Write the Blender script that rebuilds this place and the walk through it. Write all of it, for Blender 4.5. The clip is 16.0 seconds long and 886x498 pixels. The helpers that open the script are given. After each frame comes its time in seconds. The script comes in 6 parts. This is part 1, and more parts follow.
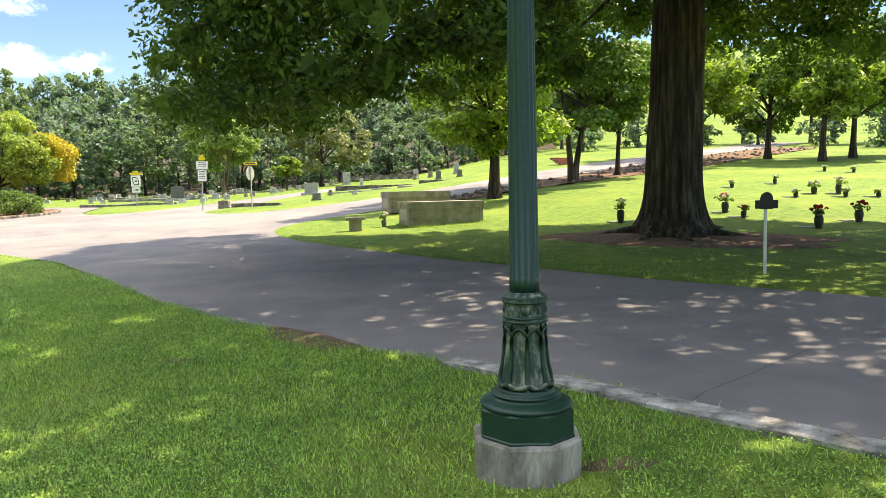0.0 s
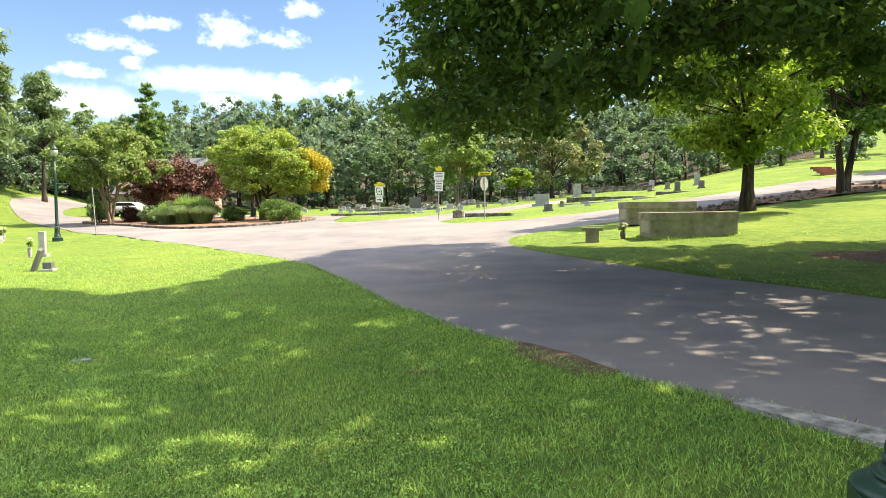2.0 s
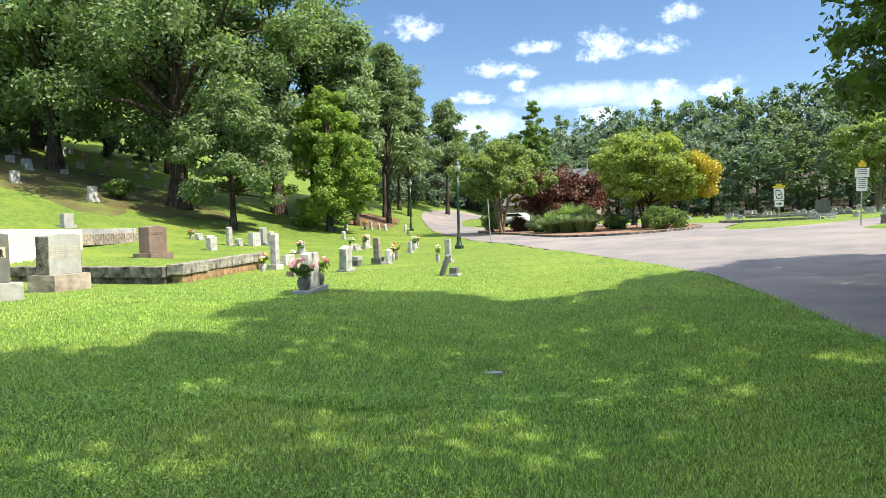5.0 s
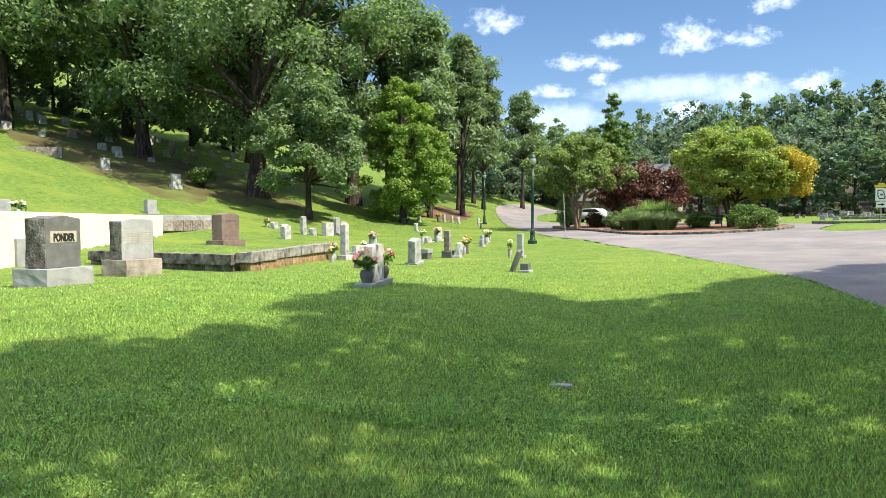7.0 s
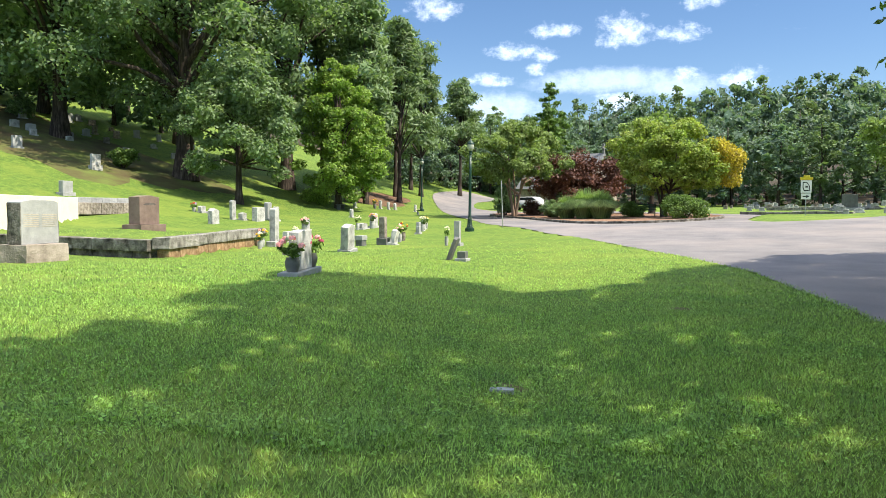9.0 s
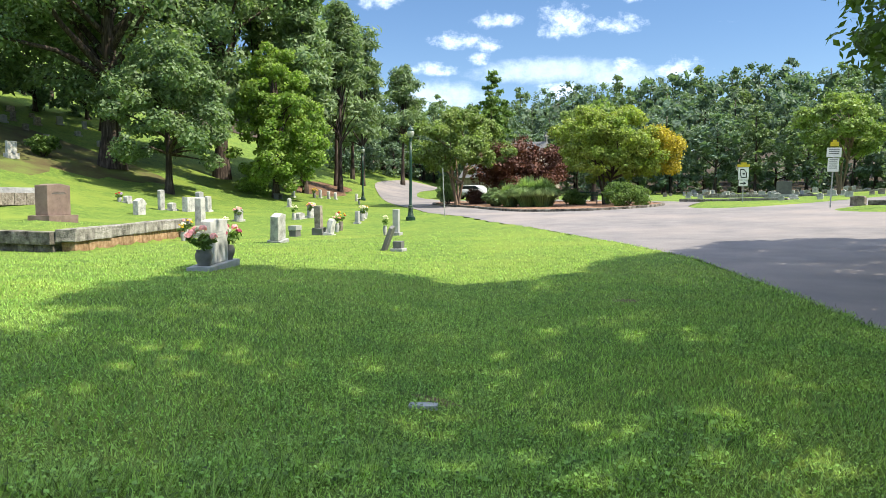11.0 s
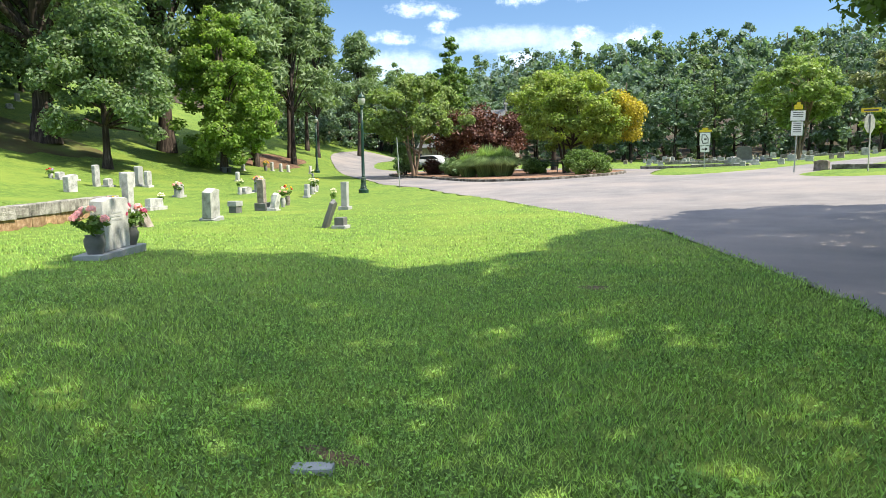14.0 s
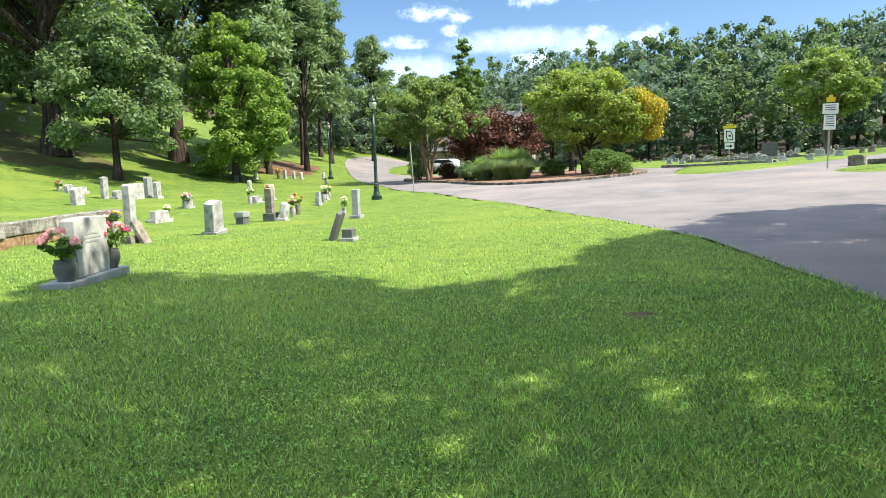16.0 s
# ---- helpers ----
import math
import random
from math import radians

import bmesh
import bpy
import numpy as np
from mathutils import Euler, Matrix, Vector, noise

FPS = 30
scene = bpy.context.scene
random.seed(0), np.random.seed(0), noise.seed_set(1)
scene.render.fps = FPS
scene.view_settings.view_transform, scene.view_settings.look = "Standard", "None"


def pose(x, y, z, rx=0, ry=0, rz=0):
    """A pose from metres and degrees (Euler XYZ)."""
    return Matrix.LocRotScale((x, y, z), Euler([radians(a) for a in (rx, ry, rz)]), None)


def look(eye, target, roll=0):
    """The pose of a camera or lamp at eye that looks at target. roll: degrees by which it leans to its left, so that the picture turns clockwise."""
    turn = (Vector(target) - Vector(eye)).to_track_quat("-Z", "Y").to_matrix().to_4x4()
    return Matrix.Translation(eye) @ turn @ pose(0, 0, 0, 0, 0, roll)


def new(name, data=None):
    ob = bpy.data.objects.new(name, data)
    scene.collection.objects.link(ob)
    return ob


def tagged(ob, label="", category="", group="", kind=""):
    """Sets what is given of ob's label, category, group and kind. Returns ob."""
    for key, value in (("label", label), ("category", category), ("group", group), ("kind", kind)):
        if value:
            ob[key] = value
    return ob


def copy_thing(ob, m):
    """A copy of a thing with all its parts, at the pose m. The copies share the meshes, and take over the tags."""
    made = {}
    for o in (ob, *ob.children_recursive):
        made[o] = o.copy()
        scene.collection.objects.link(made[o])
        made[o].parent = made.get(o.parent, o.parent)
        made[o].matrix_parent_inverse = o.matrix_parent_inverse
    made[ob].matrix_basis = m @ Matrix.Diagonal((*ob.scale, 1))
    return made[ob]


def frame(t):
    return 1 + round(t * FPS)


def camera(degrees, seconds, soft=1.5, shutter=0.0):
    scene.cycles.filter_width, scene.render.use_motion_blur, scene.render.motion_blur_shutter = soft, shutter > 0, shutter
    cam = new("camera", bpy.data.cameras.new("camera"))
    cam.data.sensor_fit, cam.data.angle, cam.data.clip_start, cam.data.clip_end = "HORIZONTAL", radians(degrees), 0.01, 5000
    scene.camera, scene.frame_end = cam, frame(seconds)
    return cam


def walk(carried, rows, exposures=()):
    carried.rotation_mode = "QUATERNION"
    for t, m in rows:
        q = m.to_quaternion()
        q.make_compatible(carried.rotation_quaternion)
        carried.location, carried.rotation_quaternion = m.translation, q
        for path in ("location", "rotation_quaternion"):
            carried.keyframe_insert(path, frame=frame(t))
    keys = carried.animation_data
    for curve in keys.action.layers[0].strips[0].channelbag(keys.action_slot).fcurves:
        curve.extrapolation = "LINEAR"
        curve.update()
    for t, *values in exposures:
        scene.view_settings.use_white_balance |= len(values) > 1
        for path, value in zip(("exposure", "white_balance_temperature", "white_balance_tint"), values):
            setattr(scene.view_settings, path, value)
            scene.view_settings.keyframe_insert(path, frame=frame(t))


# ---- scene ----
cam = camera(64.3, 16.0, 0.7)

PATH = [
    (0, (0.416, 1.257, 1.627), (0.226, 3.242, 1.468), -1.3),
    (0.5, (0.29, 1.466, 1.618), (-0.085, 3.425, 1.47), -1.9),
    (1, (0.211, 1.736, 1.575), (-0.299, 3.665, 1.443), -1.8),
    (1.5, (0.107, 1.915, 1.575), (-0.532, 3.807, 1.459), -1.4),
    (2, (-0.117, 2.129, 1.507), (-0.918, 3.958, 1.396), -0.7),
    (2.5, (-0.31, 2.355, 1.465), (-1.3, 4.09, 1.349), -0.6),
    (3, (-0.567, 2.572, 1.453), (-1.748, 4.182, 1.338), -0.8),
    (3.5, (-0.813, 2.625, 1.438), (-2.166, 4.095, 1.337), -1.4),
    (4, (-1.029, 2.747, 1.397), (-2.504, 4.095, 1.319), -1.7),
    (4.5, (-1.264, 2.847, 1.405), (-2.816, 4.106, 1.339), -1.7),
    (7, (-2.007, 3.458, 1.395), (-3.727, 4.475, 1.316), -0.2),
    (7.5, (-2.176, 3.573, 1.372), (-3.914, 4.559, 1.295), -0.1),
    (8, (-2.315, 3.735, 1.363), (-4.05, 4.726, 1.281), -0.1),
    (8.5, (-2.482, 3.825, 1.348), (-4.165, 4.901, 1.252), 0.1),
    (9, (-2.668, 3.95, 1.364), (-4.289, 5.115, 1.249), 0.5),
    (9.5, (-2.858, 4.176, 1.325), (-4.432, 5.403, 1.2), 0.7),
    (12, (-3.652, 5.054, 1.299), (-5.17, 6.347, 1.144), 0.0),
    (12.5, (-3.853, 5.219, 1.301), (-5.372, 6.508, 1.123), -0.3),
    (13, (-4.017, 5.443, 1.309), (-5.526, 6.74, 1.113), -0.5),
    (13.5, (-4.128, 5.79, 1.294), (-5.61, 7.117, 1.083), -0.7),
    (14, (-4.291, 6.018, 1.291), (-5.74, 7.378, 1.065), -0.7),
    (14.5, (-4.509, 6.212, 1.301), (-5.936, 7.593, 1.061), -0.7),
    (15, (-4.688, 6.459, 1.304), (-6.111, 7.842, 1.058), -0.9),
    (15.5, (-4.876, 6.676, 1.338), (-6.322, 8.037, 1.099), -1.4),
    (16, (-5.159, 6.854, 1.341), (-6.641, 8.179, 1.125), -2.0),
]
walk(cam, [(t, look(eye, target, roll)) for t, eye, target, roll in PATH],
     [(0, 1.82, 6850, 14), (3, 1.64, 6600, 13), (4.5, 1.43, 6300, 12), (8, 1.22, 6050, 12), (16, 1.36, 6000, 11)])


# ---- world, sun, exposure ----
SUN_AZ, SUN_EL = 33.0, 54.0
world = bpy.data.worlds.new("sky")
scene.world = world
world.use_nodes = True
wn, wl = world.node_tree.nodes, world.node_tree.links
wn.clear()


def wmath(op, a, b=None, c=None):
    n = wn.new("ShaderNodeMath")
    n.operation = op
    for i, v in enumerate((a, b, c)):
        if v is None:
            continue
        if isinstance(v, (int, float)):
            n.inputs[i].default_value = v
        else:
            wl.new(v, n.inputs[i])
    return n.outputs[0]


sky = wn.new("ShaderNodeTexSky")
sky.sky_type, sky.sun_disc = "NISHITA", False
sky.sun_elevation, sky.sun_rotation = radians(SUN_EL), radians(90 - SUN_AZ)
sky.air_density, sky.dust_density, sky.ozone_density = 1.0, 0.15, 2.0
coord = wn.new("ShaderNodeTexCoord")
xyz = wn.new("ShaderNodeSeparateXYZ")
wl.new(coord.outputs["Generated"], xyz.inputs[0])
az = wmath("MULTIPLY", wmath("ARCTAN2", xyz.outputs[1], xyz.outputs[0]), 180 / math.pi)
el = wmath("MULTIPLY", wmath("ARCSINE", xyz.outputs[2]), 180 / math.pi)
plane = wn.new("ShaderNodeCombineXYZ")
wl.new(wmath("MULTIPLY", az, 0.42), plane.inputs[0])
wl.new(el, plane.inputs[1])
puff = wn.new("ShaderNodeTexNoise")
puff.inputs["Scale"].default_value, puff.inputs["Detail"].default_value, puff.inputs["Roughness"].default_value = 0.9, 9, 0.62
wl.new(plane.outputs[0], puff.inputs["Vector"])
billow = wn.new("ShaderNodeTexNoise")
billow.inputs["Scale"].default_value, billow.inputs["Detail"].default_value, billow.inputs["Roughness"].default_value = 1.0, 10, 0.68
plane2 = wn.new("ShaderNodeCombineXYZ")
wl.new(wmath("MULTIPLY", az, 0.8), plane2.inputs[0])
wl.new(el, plane2.inputs[1])
wl.new(plane2.outputs[0], billow.inputs["Vector"])


def bank_of(rows):
    """How deep a direction lies in the nearest cloud; rows of azimuth, elevation, half width, half height (degrees), flat below."""
    deep_in = None
    for ca, ce, cw, ch in rows:
        da = wmath("DIVIDE", wmath("SUBTRACT", az, ca), cw)
        de = wmath("DIVIDE", wmath("SUBTRACT", el, ce - 0.3 * ch), ch)
        de = wmath("MAXIMUM", de, wmath("MULTIPLY", de, -1.4))
        d = wmath("SUBTRACT", 1.0, wmath("ADD", wmath("MULTIPLY", da, da), wmath("MULTIPLY", de, de)))
        deep_in = d if deep_in is None else wmath("MAXIMUM", deep_in, d)
    return deep_in


def smooth_step(value, low, high):
    mr = wn.new("ShaderNodeMapRange")
    mr.interpolation_type = "SMOOTHSTEP"
    mr.inputs[1].default_value, mr.inputs[2].default_value = low, high
    wl.new(value, mr.inputs[0])
    return mr.outputs[0]


# fair-weather puffs, thin veils between them; unseen cloud overhead added to lift the fill light
PUFFS = ((145.3, 15.8, 2.3, 1.2), (130.3, 13.9, 2.3, 1.7), (126.2, 13.4, 2.0, 0.9), (135.4, 14.0, 2.3, 0.8), (138.8, 12.5, 2.3, 0.8), (136.4, 12.2, 1.2, 0.7), (137.1, 11.0, 1.0, 0.7),
         (125.8, 10.2, 1.5, 0.9), (140.6, 10.3, 2.2, 0.65), (130.8, 8.7, 1.9, 1.2), (121.7, 9.9, 2.0, 1.15), (124.6, 15.6, 1.8, 0.9), (165.0, 20.0, 8.0, 3.0), (60.0, 18.0, 8.0, 3.0))
VEILS = ((131.5, 10.2, 6.5, 1.2), (126.5, 9.7, 3.4, 1.2), (140.5, 8.3, 4.6, 1.5), (150.0, 7.0, 8.0, 1.6))
rough_edge = wmath("MULTIPLY", wmath("SUBTRACT", billow.outputs[0], 0.5), 4.4)
puff_cover = smooth_step(wmath("ADD", bank_of(PUFFS), rough_edge), -0.1, 2.2)
veil_cover = wmath("MULTIPLY", smooth_step(wmath("ADD", bank_of(VEILS), wmath("MULTIPLY", rough_edge, 0.5)), -0.3, 1.2), 0.44)
# cloud cover above the view, made thick so that it brightens shaded ground
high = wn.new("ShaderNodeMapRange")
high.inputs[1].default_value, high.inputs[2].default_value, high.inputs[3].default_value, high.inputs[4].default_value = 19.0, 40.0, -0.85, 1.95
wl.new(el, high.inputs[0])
fill_cloud_cover = smooth_step(wmath("ADD", wmath("MULTIPLY", high.outputs[0], 0.42), wmath("MULTIPLY", wmath("SUBTRACT", puff.outputs[0], 0.5), 2.3)), 0.0, 1.05)
cloudy = wmath("MAXIMUM", wmath("MAXIMUM", puff_cover, veil_cover), fill_cloud_cover)
mixc = wn.new("ShaderNodeMixRGB")
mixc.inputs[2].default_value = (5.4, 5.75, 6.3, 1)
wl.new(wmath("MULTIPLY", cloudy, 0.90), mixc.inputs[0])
deep = wn.new("ShaderNodeHueSaturation")
deep.inputs["Saturation"].default_value, deep.inputs["Value"].default_value = 1.10, 0.41
wl.new(sky.outputs[0], deep.inputs["Color"])
wl.new(deep.outputs[0], mixc.inputs[1])
back = wn.new("ShaderNodeBackground")
back.inputs[1].default_value = 0.15
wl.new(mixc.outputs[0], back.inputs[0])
wout = wn.new("ShaderNodeOutputWorld")
wl.new(back.outputs[0], wout.inputs[0])

sun = new("sun", bpy.data.lights.new("sun", "SUN"))
sun.data.energy, sun.data.angle, sun.data.color = 4.3, radians(0.55), (1.0, 0.87, 0.64)
sun_dir = Vector((math.cos(radians(SUN_EL)) * math.cos(radians(SUN_AZ)), math.cos(radians(SUN_EL)) * math.sin(radians(SUN_AZ)), math.sin(radians(SUN_EL))))
sun.matrix_world = Matrix.Translation((20, 20, 60)) @ sun_dir.to_track_quat("Z", "Y").to_matrix().to_4x4()


# ---- materials ----
def material(name, colours, rough=0.8, scale=6.0, bump=0.3, fine=60.0, metal=0.0, stretch=(1, 1, 1), spec=0.3, island=0.0, obj_rand=0.0, through_light=0.0, up=0.0, tone=None, detail=6, grain=(0.72, 1.28)):
    """A two-scale noise material. colours: two or three RGB along the noise. island / obj_rand: brightness change per piece or object.
    through_light: share of translucency (leaves). up: how far normals lean to the zenith (grass). tone: colour of large soft patches, with their size."""
    m = bpy.data.materials.new(name)
    m.use_nodes = True
    n, l = m.node_tree.nodes, m.node_tree.links
    bsdf = n["Principled BSDF"]
    bsdf.inputs["Roughness"].default_value, bsdf.inputs["Metallic"].default_value = rough, metal
    bsdf.inputs["Specular IOR Level"].default_value = spec
    tc = n.new("ShaderNodeTexCoord")
    mp = n.new("ShaderNodeMapping")
    mp.inputs["Scale"].default_value = stretch
    geo = n.new("ShaderNodeNewGeometry")
    l.new(geo.outputs["Position"] if up or tone else tc.outputs["Object"], mp.inputs[0])
    big = n.new("ShaderNodeTexNoise")
    big.inputs["Scale"].default_value, big.inputs["Detail"].default_value, big.inputs["Roughness"].default_value = scale, detail, 0.62
    l.new(mp.outputs[0], big.inputs["Vector"])
    ramp = n.new("ShaderNodeValToRGB")
    stops = ramp.color_ramp.elements
    stops[0].position, stops[1].position = 0.32, 0.70
    stops[0].color, stops[1].color = (*colours[0], 1), (*colours[-1], 1)
    if len(colours) > 2:
        stops.new(0.5).color = (*colours[1], 1)
    l.new(big.outputs[0], ramp.inputs[0])
    col = ramp.outputs[0]
    small = n.new("ShaderNodeTexNoise")
    small.inputs["Scale"].default_value, small.inputs["Detail"].default_value = fine, 4
    l.new(mp.outputs[0], small.inputs["Vector"])

    def times(colour, value, low, high):
        mr = n.new("ShaderNodeMapRange")
        mr.inputs[3].default_value, mr.inputs[4].default_value = low, high
        l.new(value, mr.inputs[0])
        hsv = n.new("ShaderNodeHueSaturation")
        l.new(mr.outputs[0], hsv.inputs["Value"])
        l.new(colour, hsv.inputs["Color"])
        return hsv.outputs[0]

    col = times(col, small.outputs[0], *grain)
    if tone:
        t3 = n.new("ShaderNodeTexNoise")
        t3.inputs["Scale"].default_value, t3.inputs["Detail"].default_value = 1 / tone[3], 3
        l.new(geo.outputs["Position"], t3.inputs["Vector"])
        mr = n.new("ShaderNodeMapRange")
        mr.inputs[1].default_value, mr.inputs[2].default_value, mr.inputs[4].default_value = 0.46, 0.68, 0.8
        l.new(t3.outputs[0], mr.inputs[0])
        mx = n.new("ShaderNodeMixRGB")
        mx.inputs[2].default_value = (*tone[:3], 1)
        l.new(mr.outputs[0], mx.inputs[0])
        l.new(col, mx.inputs[1])
        col = mx.outputs[0]
    if island:
        col = times(col, geo.outputs["Random Per Island"], 1 - island, 1 + island)
    if obj_rand:
        info = n.new("ShaderNodeObjectInfo")
        col = times(col, info.outputs["Random"], 1 - obj_rand, 1 + obj_rand)
    l.new(col, bsdf.inputs["Base Color"])
    normal = None
    if up:
        vm = n.new("ShaderNodeVectorMath")
        vm.operation = "MULTIPLY_ADD"
        vm.inputs[1].default_value = (1 - up,) * 3
        vm.inputs[2].default_value = (0, 0, up)
        l.new(geo.outputs["Normal"], vm.inputs[0])
        nm = n.new("ShaderNodeVectorMath")
        nm.operation = "NORMALIZE"
        l.new(vm.outputs[0], nm.inputs[0])
        normal = nm.outputs[0]
    elif bump:
        bp = n.new("ShaderNodeBump")
        bp.inputs["Strength"].default_value, bp.inputs["Distance"].default_value = bump, 0.02
        l.new(small.outputs[0], bp.inputs["Height"])
        bp2 = n.new("ShaderNodeBump")
        bp2.inputs["Strength"].default_value, bp2.inputs["Distance"].default_value = bump, 0.05
        l.new(big.outputs[0], bp2.inputs["Height"])
        l.new(bp.outputs[0], bp2.inputs["Normal"])
        normal = bp2.outputs[0]
    if normal:
        l.new(normal, bsdf.inputs["Normal"])
    if through_light:
        tr = n.new("ShaderNodeBsdfTranslucent")
        warm = n.new("ShaderNodeMixRGB")
        warm.blend_type = "MULTIPLY"
        warm.inputs[0].default_value = 1.0
        warm.inputs[2].default_value = (1.36, 1.50, 0.65, 1)
        l.new(col, warm.inputs[1])
        l.new(warm.outputs[0], tr.inputs[0])
        mix = n.new("ShaderNodeMixShader")
        mix.inputs[0].default_value = through_light
        l.new(bsdf.outputs[0], mix.inputs[1])
        l.new(tr.outputs[0], mix.inputs[2])
        l.new(mix.outputs[0], n["Material Output"].inputs[0])
    return m


M = {}
M["lawn"] = material("lawn", ((0.067, 0.118, 0.025), (0.108, 0.172, 0.032), (0.162, 0.222, 0.040)), 0.9, 3.0, 0.0, 60, up=0.6, tone=(0.162, 0.214, 0.038, 3.0), spec=0.1, grain=(-0.6, 2.55))
M["blade"] = material("blade", ((0.152, 0.270, 0.066), (0.210, 0.338, 0.076), (0.298, 0.405, 0.100)), 0.6, 1.2, 0.0, 30, island=0.8, up=0.4, through_light=0.42, spec=0.3, tone=(0.243, 0.335, 0.088, 2.5))
M["clover"] = material("clover", ((0.145, 0.275, 0.062), (0.255, 0.395, 0.088)), 0.6, 1.2, 0.0, 30, island=0.75, up=0.4, through_light=0.35, spec=0.25)
M["dirt"] = material("dirt", ((0.10, 0.065, 0.04), (0.20, 0.135, 0.085)), 0.95, 5.0, 0.7, 40)
M["asphalt"] = material("asphalt", ((0.136, 0.131, 0.138), (0.168, 0.160, 0.165), (0.208, 0.195, 0.196)), 0.9, 0.9, 0.3, 130, tone=(0.250, 0.222, 0.212, 5.0), spec=0.2)
M["crack"] = material("crack", ((0.045, 0.042, 0.04), (0.065, 0.06, 0.056)), 0.95, 8, 0.3)
M["kerb"] = material("kerb", ((0.07, 0.065, 0.06), (0.27, 0.26, 0.24), (0.52, 0.50, 0.47)), 0.9, 5.0, 0.9, 35)
M["concrete"] = material("concrete", ((0.13, 0.118, 0.105), (0.26, 0.24, 0.215), (0.42, 0.395, 0.36)), 0.9, 6.0, 0.7, 50, stretch=(1, 1, 0.35))
M["lamp_green"] = material("lamp_green", ((0.009, 0.033, 0.023), (0.013, 0.045, 0.031)), 0.36, 9.0, 0.08, 80, spec=0.4)
M["lamp_worn"] = material("lamp_worn", ((0.014, 0.036, 0.029), (0.040, 0.068, 0.056), (0.28, 0.30, 0.25)), 0.5, 18.0, 0.5, 90, stretch=(1, 1, 0.45))
M["lamp_glass"] = material("lamp_glass", ((0.40, 0.42, 0.41), (0.52, 0.54, 0.53)), 0.25, 6, 0.0, through_light=0.4)
M["bark"] = material("bark", ((0.012, 0.009, 0.008), (0.045, 0.034, 0.028), (0.135, 0.108, 0.090)), 0.95, 6.5, 1.0, 40, stretch=(1, 1, 0.11))
M["bark_pale"] = material("bark_pale", ((0.14, 0.105, 0.075), (0.27, 0.20, 0.15)), 0.9, 5.0, 0.6, 30, stretch=(1, 1, 0.2))


def leafy(name, a, b, tr=0.32, isl=0.42):
    M[name] = material(name, (a, b), 0.55, 0.5, 0.0, 9.0, island=isl, through_light=tr, spec=0.28, obj_rand=0.12)


leafy("leaf_oak", (0.052, 0.096, 0.026), (0.112, 0.168, 0.040), 0.38, 0.5)
leafy("leaf_dark", (0.112, 0.182, 0.092), (0.222, 0.300, 0.145), 0.40)
leafy("leaf_mid", (0.078, 0.141, 0.033), (0.137, 0.216, 0.051), 0.36)
leafy("leaf_light", (0.138, 0.222, 0.038), (0.235, 0.295, 0.055), 0.48)
leafy("leaf_yellow_green", (0.175, 0.270, 0.055), (0.320, 0.360, 0.085), 0.40)
leafy("leaf_olive", (0.130, 0.200, 0.062), (0.230, 0.295, 0.095), 0.38)
leafy("leaf_striped", (0.170, 0.260, 0.100), (0.300, 0.390, 0.170), 0.35, 0.4)
leafy("leaf_gold", (0.34, 0.28, 0.030), (0.47, 0.38, 0.045), 0.35)
leafy("leaf_red", (0.070, 0.030, 0.024), (0.150, 0.066, 0.048), 0.2)
leafy("leaf_grey", (0.146, 0.176, 0.084), (0.264, 0.272, 0.137), 0.28)
leafy("needle", (0.115, 0.175, 0.090), (0.192, 0.264, 0.128), 0.32, 0.3)
# bluish distance haze is mixed into these leaf colours
leafy("leaf_forest", (0.086, 0.138, 0.100), (0.158, 0.222, 0.152), 0.34, 0.38)
leafy("leaf_fresh", (0.165, 0.268, 0.062), (0.268, 0.365, 0.092), 0.48, 0.4)
leafy("petal_pink", (0.74, 0.30, 0.36), (0.86, 0.60, 0.60), 0.3, 0.25)
leafy("petal_white", (0.62, 0.60, 0.50), (0.80, 0.78, 0.70), 0.3, 0.15)
leafy("petal_red", (0.40, 0.02, 0.02), (0.55, 0.06, 0.03), 0.3, 0.3)
leafy("petal_magenta", (0.30, 0.03, 0.09), (0.50, 0.10, 0.20), 0.3, 0.3)
leafy("petal_yellow", (0.60, 0.42, 0.03), (0.75, 0.55, 0.06), 0.3, 0.2)
leafy("petal_lilac", (0.30, 0.22, 0.42), (0.55, 0.48, 0.62), 0.3, 0.3)
M["slope_grass"] = material("slope_grass", ((0.060, 0.040, 0.022), (0.085, 0.085, 0.028), (0.110, 0.150, 0.030)), 0.95, 0.35, 0.5, 14)
M["granite_dark"] = material("granite_dark", ((0.090, 0.092, 0.092), (0.150, 0.152, 0.150)), 0.6, 4.0, 0.15, 220, obj_rand=0.1)
M["granite_grey"] = material("granite_grey", ((0.24, 0.25, 0.25), (0.36, 0.37, 0.37)), 0.65, 3.0, 0.2, 200, obj_rand=0.12)
M["granite_red"] = material("granite_red", ((0.13, 0.095, 0.082), (0.22, 0.165, 0.14)), 0.5, 4.0, 0.15, 200)
M["marble"] = material("marble", ((0.19, 0.19, 0.185), (0.35, 0.355, 0.345), (0.49, 0.495, 0.48)), 0.7, 4.0, 0.3, 60, obj_rand=0.15)
M["stone_rough"] = material("stone_rough", ((0.10, 0.085, 0.07), (0.23, 0.20, 0.17), (0.35, 0.32, 0.28)), 0.9, 5.0, 1.0, 30, obj_rand=0.2)
M["stone_stained"] = material("stone_stained", ((0.022, 0.020, 0.018), (0.13, 0.12, 0.105), (0.30, 0.285, 0.255)), 0.95, 3.2, 1.0, 26, obj_rand=0.2)
